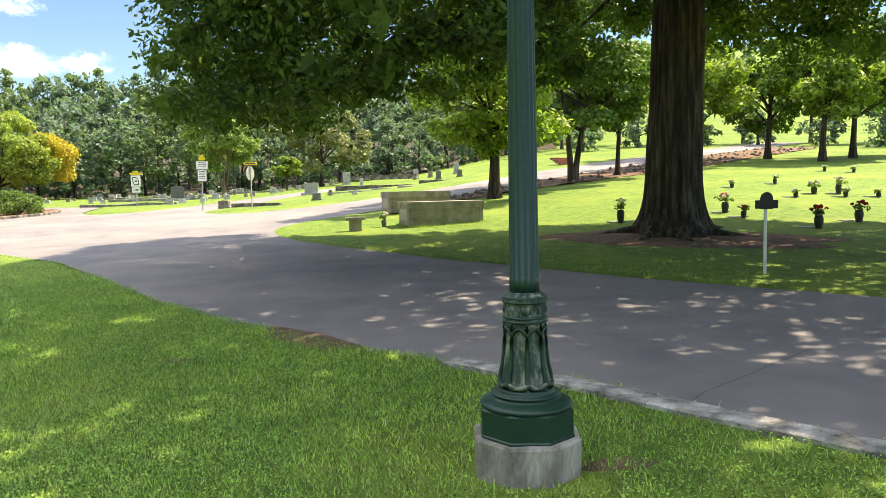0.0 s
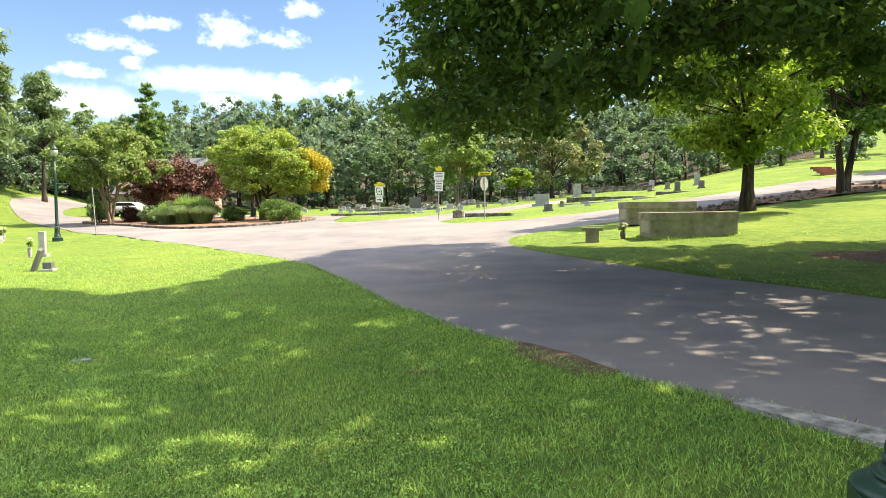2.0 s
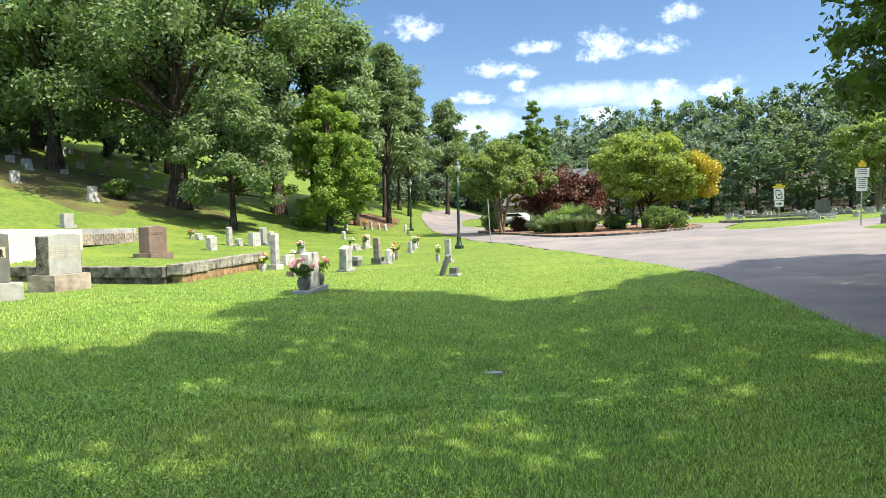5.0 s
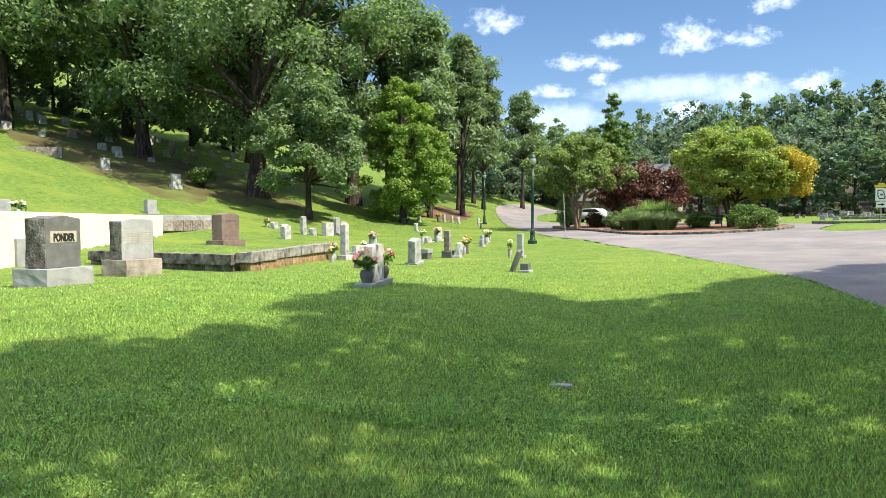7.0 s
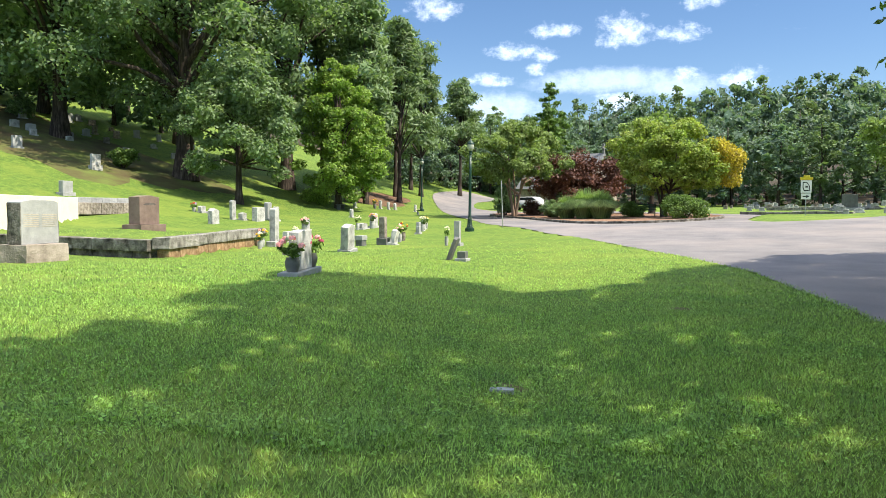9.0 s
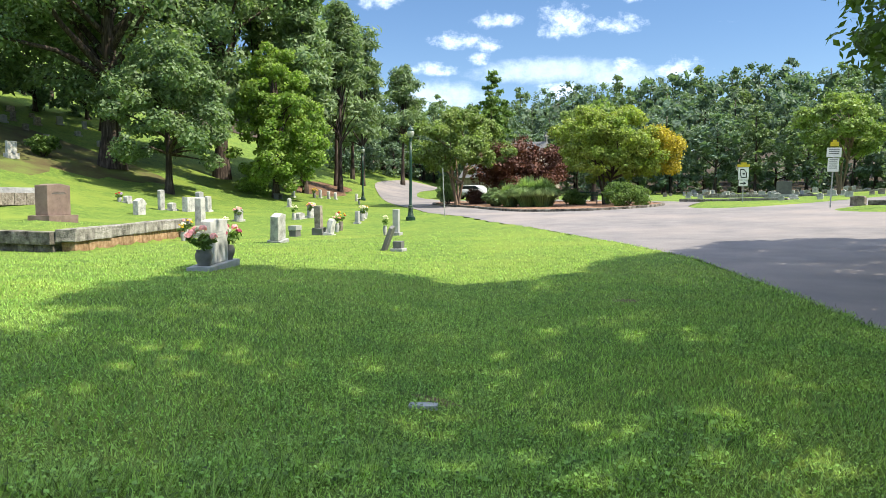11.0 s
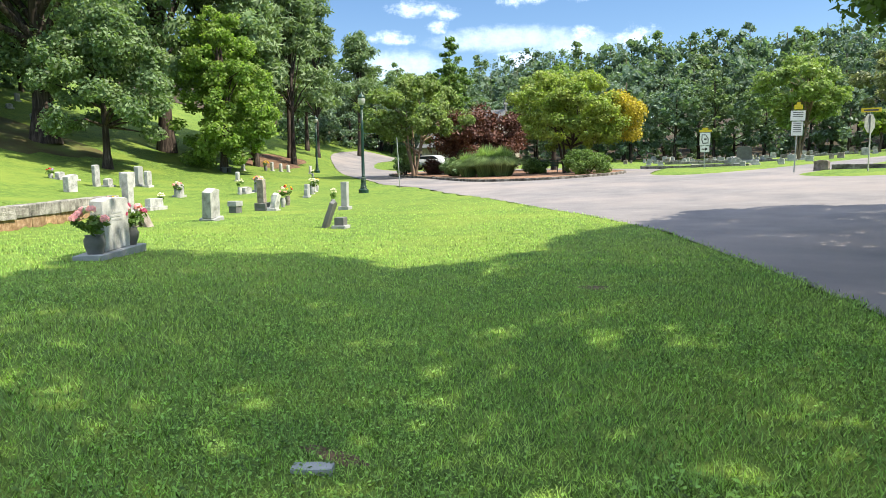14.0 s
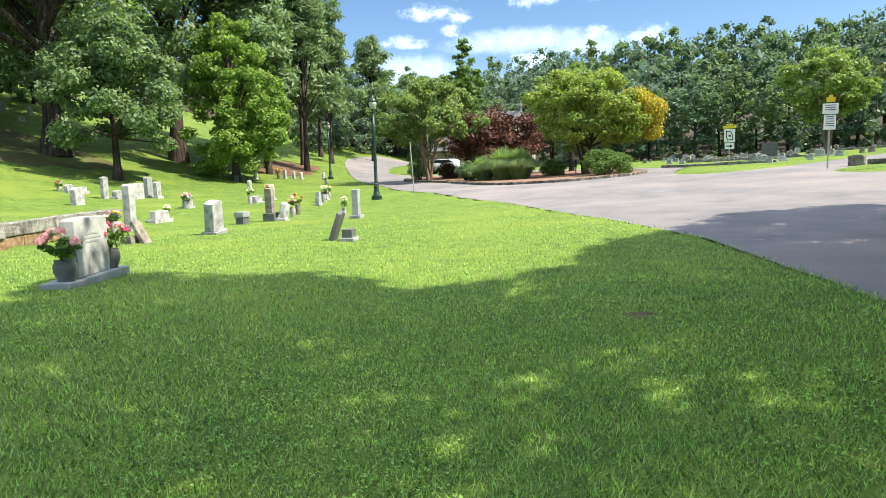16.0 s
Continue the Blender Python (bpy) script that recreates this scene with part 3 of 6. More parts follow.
def egg_blobs(rng, n, cx, cy, cz, rx, ry, rz, size, point=0.0, flat=0.7):
    """Foliage clumps through an egg-shaped crown; point: how far it narrows to the top (0 round, 1 a cone)."""
    rows = []
    while len(rows) < n:
        d = rng.normal(size=3)
        d /= np.linalg.norm(d)
        k = rng.random() ** 0.35
        u = d * k
        narrow = 1 - point * max(0.0, (u[2] + 1) / 2) ** 1.2
        rows.append((cx + u[0] * rx * narrow, cy + u[1] * ry * narrow, cz + u[2] * rz, size * rng.uniform(0.6, 1.25) * (0.55 + 0.45 * narrow), flat))
    return rows


def wood(rng, height, radius, blobs, limbs, lean=0.0, flare=1.5, start=0.35, stems=1, n=10, twist=0.25):
    """Trunk and limbs that reach towards some of the clumps."""
    bm = bmesh.new()
    for s in range(stems):
        a0 = 2 * math.pi * s / stems + rng.random()
        spread = 0.0 if stems == 1 else 0.16
        pts, rad = [], []
        for i in range(9):
            t = i / 8
            sway = twist * t * (1 - 0.3 * t)
            pts.append(Vector((math.cos(a0) * (spread * height * t + (0.06 if stems > 1 else 0)) + sway * math.sin(3 * t + s), math.sin(a0) * (spread * height * t + (0.06 if stems > 1 else 0)) + sway * math.cos(2.3 * t + s) - sway, height * t + lean * 0 - (0.15 if i == 0 else 0))))
            rad.append(radius / (stems ** 0.5) * ((flare if i == 0 else 1.0) * (1 - 0.8 * t) + 0.02))
        tube(bm, pts, rad, n)
        if s == 0:
            main = pts
    order = rng.permutation(len(blobs))[:limbs]
    for k in order:
        bx, by, bz, br, _ = blobs[k]
        t = min(0.95, max(start, (bz / height) * rng.uniform(0.45, 0.8)))
        i = min(7, int(t * 8))
        p0 = main[i].lerp(main[i + 1], t * 8 - i)
        p3 = Vector((bx, by, bz))
        mid = p0.lerp(p3, 0.5) + Vector((rng.normal() * 0.2, rng.normal() * 0.2, abs(rng.normal()) * 0.25)) * (p3 - p0).length * 0.25
        r0 = radius * (1 - 0.75 * t) * 0.55
        tube(bm, [p0, p0.lerp(mid, 0.6), mid, mid.lerp(p3, 0.55), p3], [r0, r0 * 0.8, r0 * 0.6, r0 * 0.4, r0 * 0.15], 6)
    return bm


def tree(label, x, y, height, trunk_r, blobs, leaves, leaf, leaf_w, mat, seed, bark="bark", limbs=14, category="tree", group="", trunk_h=None, stems=1, start=0.35, name="tree", extra=None, shell=0.22):
    rng = np.random.default_rng(seed)
    top = base(name, x, y)
    tagged(top, label, category, group)
    part("trunk", wood(rng, trunk_h or height * 0.8, trunk_r, blobs, limbs, stems=stems, start=start), M[bark], top, smooth=True)
    size = float(np.mean([b[3] for b in blobs]))
    quads("crown", np.concatenate([crown_leaves(rng, blobs, int(leaves * 0.72), leaf * 1.12, leaf_w * 1.12, shell=max(shell, 0.3)),
                                   inner_leaves(rng, blobs, 3 * len(blobs), size * 0.85, size * 0.6)]), M[mat], top)
    if extra:
        eb, ecount, emat = extra
        tagged(quads("crown", crown_leaves(rng, eb, ecount, leaf, leaf_w), M[emat], top), "golden yellow foliage" if emat == "leaf_gold" else "")
    return top


# outline of the great tree's shade on level ground, and how far the sun carries it for each metre of height
SHADE = [Vector(p) for p in ((-10.7, 4.0), (-10.6, 5.2), (-10.7, 6.0), (-12.4, 6.3), (-13.3, 7.5), (-14.9, 8.8), (-15.5, 10.1), (-14.4, 11.3), (-13.8, 12.4), (-12.4, 12.8), (-11.5, 13.7), (-11.7, 15), (-12.4, 17),
                            (-12.7, 19), (-13.0, 22.2), (-12, 24), (-10, 24.8), (-8.4, 24.9), (-7.2, 23.8), (-3.5, 23.2), (0, 24), (6, 25.6), (11.5, 23.3), (18, 17), (23, 6), (17, -4), (4, -3), (-4, -1), (-9.3, 1.0))]
CARRY = Vector((sun_dir.x, sun_dir.y)) / sun_dir.z


def shades_inside(px, py, pz, r):
    """Whether a clump's shadow falls inside the outline."""
    a = np.arange(10) * math.pi / 5
    cx, cy = px - CARRY.x * pz, py - CARRY.y * pz
    return bool(inside_polygon(cx + 0.85 * r * np.cos(a), cy + 0.85 * r * np.sin(a), SHADE).all())


def great_oak():
    """The wide old tree beside the road, with a fluted trunk and low far-reaching limbs."""
    x0, y0 = 5.05, 21.9
    z0g = ground(x0, y0)
    top = base("tree", x0, y0)
    tagged(top, "huge old shade tree with dark furrowed bark and low spreading limbs", "tree")
    rng = np.random.default_rng(11)
    bm = bmesh.new()
    rings = []
    for i in range(46):
        z = -0.25 + 12.5 * (i / 45) ** 1.15
        ring = []
        for j in range(112):
            a = 2 * math.pi * j / 112
            r = 0.74 - 0.018 * max(z, 0) + 0.40 * math.exp(-max(z, 0) / 0.5) * (1 + 0.35 * math.sin(5 * a + 1.0)) + 0.05 * math.sin(3 * a + z * 0.15) * math.exp(-z / 5)
            r += 0.045 * noise.noise((math.cos(a) * 5.5, math.sin(a) * 5.5, z * 0.45)) + 0.055 * abs(math.sin(a * 13 + 1.5 * noise.noise((a * 2, z * 0.6, 1))))
            ring.append(bm.verts.new((r * math.cos(a) + 0.015 * z, r * math.sin(a) - 0.02 * z, z)))
        rings.append(ring)
    for lo, hi in zip(rings, rings[1:]):
        for j in range(112):
            bm.faces.new((lo[j], lo[(j + 1) % 112], hi[(j + 1) % 112], hi[j]))
    part("trunk", bm, M["bark"], top, smooth=True)
    blobs = []
    while len(blobs) < 150:
        a, k = rng.random() * 2 * math.pi, rng.random() ** 0.5
        cx, cy = -2.6 + 13.2 * k * math.cos(a), -3.9 + 12.0 * k * math.sin(a)
        wx, wy = x0 + cx, y0 + cy
        low = 6.6 + 1.6 * (1 - k)
        if wy < 12:
            low += 1.6
        if wx < 0 and wy > 14:
            low -= 2.3 * min(1.0, (-wx) / 8)
        if wy > 23:
            low += 1.0
        high = 7.0 + 9.5 * math.sqrt(max(0.0, 1 - k * k))
        z = low + (max(high, low + 0.6) - low) * rng.random() ** 1.3
        blobs.append((cx, cy, z - 0.3, rng.uniform(0.9, 1.9), 0.55))

    # the western limbs end along a line, low boughs keep clear of the trunk's near side
    def allowed(b):
        wx, wy, r = b[0] + x0, b[1] + y0, b[3]
        if not shades_inside(wx, wy, b[2] + z0g, r):
            return False
        low_view = b[2] - 1.2 - r < 0.32 * math.hypot(wx - 0.4, wy - 1.3)
        if low_view and wx - r * 0.9 < 0.4 - 0.585 * (wy - 1.3):
            return False
        across = (wx - 0.4) - (wy - 1.3) * 0.225
        return not (wy < 22 and abs(across) < 1.3 + r and b[2] - r < 1.6 + 0.24 * math.hypot(wx - 0.4, wy - 1.3))
    blobs = [b for b in blobs if allowed(b)]

    def boughs(n, xr, yr, low, slope, deep, rr):
        made = tries = 0
        while made < n and tries < 40 * n:
            tries += 1
            wx, wy = rng.uniform(*xr), rng.uniform(*yr)
            b = (wx - x0, wy - y0, low + slope * (wx + 9.8) + deep * rng.random() ** 1.2, rng.uniform(*rr), 0.6)
            if allowed(b):
                blobs.append(b)
                made += 1
    boughs(135, (-9.8, -1.6), (14.0, 21.5), 3.05, 0.06, 5.6, (0.7, 1.3))
    boughs(84, (-1.6, 2.8), (14.0, 21.5), 4.2, 0.0, 4.2, (0.6, 1.2))
    boughs(45, (5.5, 17), (14.5, 24), 6.0, 0.0, 3.5, (0.8, 1.4))
    boughs(75, (6.6, 17), (20, 28), 5.0, 0.0, 4.5, (0.8, 1.4))
    # high boughs above the view, added to deepen shade on lawn and road
    boughs(80, (-6, 9), (3.5, 15), 9.0, 0.0, 3.5, (1.1, 1.9))
    boughs(62, (4, 17), (8, 19), 9.2, 0.0, 3.5, (1.1, 1.9))
    boughs(34, (2.0, 9.5), (15.5, 21.0), 6.0, 0.0, 2.2, (0.45, 0.85))
    boughs(64, (0.5, 7.5), (22.5, 27.5), 6.4, 0.0, 3.4, (0.7, 1.1))
    # unseen upper clumps, added wherever sun would still reach inside the shade outline
    sx, sy = np.meshgrid(np.arange(-17, 24, 0.3), np.arange(-5, 27, 0.3), indexing="ij")
    depth = np.zeros(sx.shape)

    def cast(b, d):
        cx, cy = b[0] + x0 - CARRY.x * (b[2] + z0g), b[1] + y0 - CARRY.y * (b[2] + z0g)
        depth[(sx - cx) ** 2 + (sy - cy) ** 2 < (0.9 * b[3]) ** 2] += d
    for b in blobs:
        cast(b, 0.5)
    upper = []
    for _ in range(15000):
        gx0, gy0, z, r = rng.uniform(-16, 22), rng.uniform(-4, 26), rng.uniform(9.5, 13.0), rng.uniform(0.35, 1.15)
        i, j = int((gx0 + 17) / 0.3), int((gy0 + 5) / 0.3)
        b = (gx0 + CARRY.x * z - x0, gy0 + CARRY.y * z - y0, z - z0g, r, 0.55)
        if depth[i, j] < 1.5 and noise.noise((gx0 * 1.3, gy0 * 1.3, 2.0)) < 0.24 and math.hypot(b[0] + 2, b[1] + 4) < 19 and allowed(b):
            upper.append(b)
            cast(b, 1.6)
    for k in rng.permutation(len(blobs))[:60]:
        limb = bmesh.new()
        bx, by, bz, _, _ = blobs[k]
        z0 = min(11.5, max(8.2, bz * 0.95))
        p0, p3 = Vector((0.015 * z0, -0.02 * z0, z0)), Vector((bx, by, bz))
        ln = (p3 - p0).length
        mid = p0.lerp(p3, 0.5) + Vector((rng.normal() * 0.08, rng.normal() * 0.08, 0.10 + 0.05 * rng.normal())) * ln
        r0 = 0.07 + 0.008 * ln
        tube(limb, [p0, p0.lerp(mid, 0.6), mid, mid.lerp(p3, 0.55), p3], [r0 * 1.3, r0, r0 * 0.75, r0 * 0.45, 0.02], 7)
        part("limb", limb, M["bark"], top, smooth=True)
    low_boughs = [b for b in blobs if b[2] - b[3] < 1.4 + 0.36 * math.hypot(b[0] + x0 - 0.4, b[1] + y0 - 1.3)]
    high_boughs = [b for b in blobs if b not in low_boughs]
    quads("crown", np.concatenate([crown_leaves(rng, low_boughs, 118000, 0.185, 0.085, shell=0.25), inner_leaves(rng, low_boughs, 6 * len(low_boughs), 0.7, 0.4)]), M["leaf_oak"], top)
    tagged(quads("high_crown", crown_leaves(rng, high_boughs, 135 * len(high_boughs), 0.38, 0.19, shell=0.25), M["leaf_oak"], top), "high spreading foliage")
    tagged(quads("upper_crown", crown_leaves(rng, upper, 230 * len(upper), 0.36, 0.19, shell=0.2), M["leaf_oak"], top), "dense unseen upper foliage added to fill the shade")
    for a in (0.4, 1.5, 2.9, 3.9, 4.6, 5.6):
        bm = bmesh.new()
        pts = []
        for i in range(6):
            d = 0.9 + i * 0.32
            px, py = d * math.cos(a + 0.05 * i), d * math.sin(a + 0.05 * i)
            pts.append(Vector((px, py, ground(x0 + px, y0 + py) - ground(x0, y0) + 0.10 - 0.045 * i)))
        tube(bm, pts, [0.17, 0.14, 0.12, 0.09, 0.07, 0.04], 7)
        part("root", bm, M["bark"], top, smooth=True)


great_oak()
R = np.random.default_rng(5)
# west side: oak on the hill, dark tree by the plots, light cypress-like tree
tree("tall broad oak on the hillside with open grey limbs", -60.5, 20.2, 24, 0.75, egg_blobs(R, 130, 0, 0, 16, 11, 11, 12.5, 2.2), 58000, 0.34, 0.18, "leaf_dark", 21, limbs=40, trunk_h=19)
tree("tall dark shade tree on the hillside among graves", -70, 12.6, 22, 0.6, egg_blobs(R, 90, 0, 0, 13, 11.5, 11.5, 9.0, 2.3), 28000, 0.44, 0.24, "leaf_dark", 22, limbs=26)
tree("tall dark shade tree on the hillside among graves", -74, 2.0, 21, 0.55, egg_blobs(R, 70, 0, 0, 13.5, 9, 9, 8.5, 2.2), 17000, 0.58, 0.26, "leaf_dark", 23, limbs=22)
tree("tall broad oak on the hillside with open grey limbs", -63.4, 30.0, 25, 0.6, egg_blobs(R, 100, 0, 0, 15, 8.0, 8.0, 11.5, 2.0), 36000, 0.38, 0.20, "leaf_dark", 24, limbs=22)
for hx, hy, hh in ((-84, 13, 21), (-80, 25, 23), (-86, 2, 20), (-78, -8, 20)):
    tree("tall dark shade tree behind the hillside graves", hx, hy, hh, 0.5, egg_blobs(R, 70, 0, 0, hh * 0.55, 8.5, 8.5, hh * 0.42, 2.0), 11000, 0.66, 0.32, "leaf_dark", 400 + int(hy), limbs=14, group="trees behind the hillside")
tree("dense dark green oval tree beside the plots", -52.9, 21.8, 9.6, 0.26, egg_blobs(R, 90, 0, 0, 5.9, 4.9, 4.9, 4.7, 1.05, 0.35), 34000, 0.25, 0.145, "leaf_dark", 25, limbs=18)
tree("bright green pyramidal tree beside the lawn", -55.6, 31.2, 13.2, 0.26, egg_blobs(R, 190, 0, 0, 6.5, 4.9, 4.9, 6.3, 0.8, 0.6), 36000, 0.26, 0.145, "leaf_fresh", 26, limbs=18)
tree("green tree at the foot of the pine bank", -60.5, 35.0, 11.5, 0.22, egg_blobs(R, 44, 0, 0, 6.4, 3.2, 3.2, 5.2, 1.0, 0.4), 13000, 0.36, 0.2, "leaf_mid", 27, limbs=12)


def pine(label, x, y, height, seed, r=0.22, low=0.45, spread=4.0, group="pines on the bank", count=8000):
    rng = np.random.default_rng(seed)
    blobs = []
    for i in range(46):
        t = low + (1 - low) * (i / 45) ** 0.9
        a = rng.random() * 2 * math.pi
        d = spread * (1.12 - t) / (1.12 - low) * rng.uniform(0.3, 1.0)
        blobs.append((d * math.cos(a), d * math.sin(a), height * t + rng.normal() * 0.3, rng.uniform(0.55, 1.1) * spread / 2.6, 0.5))
    return tree(label, x, y, height, r, blobs, count, 0.62, 0.17, "needle", seed, limbs=30, category="pine tree", group=group, trunk_h=height * 0.98, start=low * 0.9, shell=0.2)


for i, (px, py, ph, lw) in enumerate(((-60.5, 36.6, 17.5, 0.3), (-63.8, 38.2, 19.0, 0.32), (-64.2, 42.6, 18.0, 0.3), (-68.5, 44.8, 18.5, 0.35), (-66.4, 35.0, 19.5, 0.28), (-72, 50.5, 17.0, 0.3), (-70.8, 40.5, 20.0, 0.3), (-76.5, 52.0, 18.0, 0.3))):
    pine("tall straight pine on the needle-covered bank", px, py, ph, 40 + i, low=lw)
pine("tall bare-trunked pine with tufted flat top", -78.3, 61.0, 14.6, 60, 0.24, 0.5, 4.2, "")
tree("feathery conifer behind the planted island", -76, 75, 17.0, 0.25, egg_blobs(R, 130, 0, 0, 8.6, 5.2, 5.2, 8.4, 0.95, 0.8, 0.5), 14000, 0.6, 0.18, "leaf_mid", 61)
# planted island
tree("spreading crape myrtle with several smooth pale stems", -45.6, 41.9, 8.4, 0.22, egg_blobs(R, 100, 0, 0, 5.0, 4.3, 4.3, 2.6, 0.7), 34000, 0.22, 0.12, "leaf_olive", 62, "bark_pale", 16, stems=4, trunk_h=5.0)
tree("dark red Japanese maple mounded to the ground", -43.4, 47.2, 6.6, 0.2, egg_blobs(R, 120, 0, 0, 2.7, 4.0, 3.8, 2.3, 0.9), 32000, 0.21, 0.12, "leaf_red", 63, limbs=14, trunk_h=3.4)
tree("rounded yellow-green tree turning gold on one side", -33.5, 44.9, 7.2, 0.19, egg_blobs(R, 120, 0.2, 0, 4.2, 3.8, 3.8, 2.7, 0.7), 44000, 0.18, 0.105, "leaf_yellow_green", 64, limbs=26, stems=3, trunk_h=4.6,
     extra=(egg_blobs(R, 16, 2.6, 2.0, 3.9, 1.5, 1.5, 1.9, 0.8), 8000, "leaf_gold"))
tree("green tree behind the planted island", -41.2, 53.5, 8.6, 0.2, egg_blobs(R, 40, 0, 0, 5.5, 4.0, 4.0, 3.2, 1.0), 13000, 0.34, 0.18, "leaf_olive", 65)
# north side
tree("multi-stemmed pale-barked crape myrtle among the graves", -25.0, 62.5, 8.3, 0.22, egg_blobs(R, 50, 0, 0, 5.0, 3.1, 3.1, 2.7, 0.75), 20000, 0.24, 0.13, "leaf_olive", 66, "bark_pale", 14, stems=5, trunk_h=5.2)
tree("wide grey-green willow-like tree", -20.5, 79, 10.5, 0.25, egg_blobs(R, 56, 0, 0, 5.6, 6.0, 5.0, 4.6, 1.0), 16000, 0.5, 0.16, "leaf_grey", 67, limbs=24, trunk_h=6)
tree("small bright green ornamental tree", -21.8, 70.5, 3.8, 0.09, egg_blobs(R, 16, 0, 0, 2.5, 1.6, 1.6, 1.0, 0.5), 4500, 0.26, 0.15, "leaf_light", 68, trunk_h=2.4)
tree("leafy shade tree beside the upper road", -0.3, 35.4, 9.5, 0.28, egg_blobs(R, 54, -0.3, 0, 5.8, 4.2, 4.0, 3.7, 1.0), 24000, 0.26, 0.14, "leaf_light", 69, limbs=20)
tree("forked shade tree above the bank", 4.1, 43.0, 10.5, 0.27, egg_blobs(R, 54, 0.3, 0, 6.8, 4.4, 4.2, 3.7, 1.0), 20000, 0.30, 0.16, "leaf_mid", 70, limbs=20, stems=2)
tree("slim young tree above the bank", 7.2, 46.6, 8.6, 0.16, egg_blobs(R, 40, 0, 0, 5.6, 3.2, 3.2, 3.0, 0.9), 13000, 0.30, 0.16, "leaf_mid", 71)
for i, (px, py, ph) in enumerate(((20.8, 59.6, 9.5), (22.8, 54.5, 10), (26.2, 57.4, 10.5), (15, 66, 11), (31, 60, 11), (13.5, 53.5, 9))):
    tree("sunlit shade tree along the upper bank", px, py, ph, 0.24, egg_blobs(R, 42, 0, 0, ph * 0.62, 4.0, 4.0, ph * 0.36, 1.1), 12000, 0.36, 0.19, "leaf_light" if i % 2 else "leaf_mid", 72 + i, group="trees along the upper bank")


def shrub(label, x, y, rx, ry, h, mat, seed, leaf=0.12, count=9000, name="shrub"):
    rng = np.random.default_rng(seed)
    top = tagged(base(name, x, y, ground(x, y) + 0.06), label, "shrub")
    blobs = egg_blobs(rng, 30, 0, 0, h * 0.48, rx * 0.78, ry * 0.78, h * 0.42, min(rx, h) * 0.34)
    quads("crown", crown_leaves(rng, blobs, count, leaf, leaf * 0.6), M[mat], top)
    bm = bmesh.new()
    for k in range(7):
        a = k * 0.9
        tube(bm, [Vector((0, 0, -0.1)), Vector((0.3 * rx * math.cos(a), 0.3 * ry * math.sin(a), h * 0.3)), Vector((0.6 * rx * math.cos(a), 0.6 * ry * math.sin(a), h * 0.6))], [0.04, 0.03, 0.01], 5)
    part("stems", bm, M["bark"], top)


shrub("rounded variegated evergreen shrub on the island", -29.6, 41.8, 1.9, 1.6, 1.55, "leaf_mid", 81)
shrub("clipped round evergreen shrub on the island", -40.6, 40.9, 0.85, 0.85, 1.45, "leaf_dark", 82, count=5000)
shrub("clipped round evergreen shrub on the island", -39.2, 41.2, 0.75, 0.75, 1.2, "leaf_dark", 83, count=4000)
shrub("tall dark holly shrub on the island", -47.9, 42.9, 1.25, 1.25, 2.6, "leaf_dark", 84)
shrub("low mixed shrub on the island", -46.0, 44.2, 1.2, 1.0, 1.3, "leaf_red", 85, count=5000)
shrub("low bright green hedge on the island", -35.6, 44.2, 1.3, 0.9, 1.1, "leaf_mid", 86, count=5000)
shrub("dark shrub beside the parking area", -62.0, 54.6, 1.4, 1.2, 2.2, "leaf_dark", 87, 0.16, 5000)
shrub("dark shrub under the red maple", -43.0, 45.2, 1.3, 1.1, 2.4, "leaf_dark", 88, 0.14, 6000)
shrub("small dark bush on the hillside", -60.5, 15.6, 1.3, 1.2, 1.7, "leaf_mid", 89, 0.18, 4000)


def fountain_grass(x, y, r, h, count, seed):
    rng = np.random.default_rng(seed)
    top = tagged(base("ornamental_grass", x, y, ground(x, y) + 0.06), "arching clump of striped ornamental grass", "grass")
    n = count
    a, lean = rng.random(n) * 2 * math.pi, rng.random(n) ** 0.7
    out = np.stack([np.cos(a), np.sin(a), np.zeros(n)], 1)
    foot = out * (rng.random((n, 1)) * 0.35 * r)
    hh = h * rng.uniform(0.75, 1.1, n) * (1 - 0.25 * lean)
    mid = foot + out * (lean * r * 0.45)[:, None] + np.array([0, 0, 1]) * (hh * 0.75)[:, None]
    tip = foot + out * (lean * r * 1.0)[:, None] + np.array([0, 0, 1]) * (hh * (1.0 - 0.45 * lean))[:, None]
    w = np.stack([-np.sin(a), np.cos(a), np.zeros(n)], 1) * 0.022
    low = np.stack([foot - w, foot + w, mid + w, mid - w], 1)
    high = np.stack([mid - w, mid + w, tip + w * 0.2, tip - w * 0.2], 1)
    quads("blades", np.concatenate([low, high]), M["leaf_striped"], top)


for i, (px, py, pr, ph) in enumerate(((-38.0, 40.1, 1.3, 1.5), (-36.7, 40.5, 1.6, 1.9), (-35.4, 40.7, 1.5, 1.8))):
    fountain_grass(px, py, pr, ph * 1.1, 3600, 90 + i)


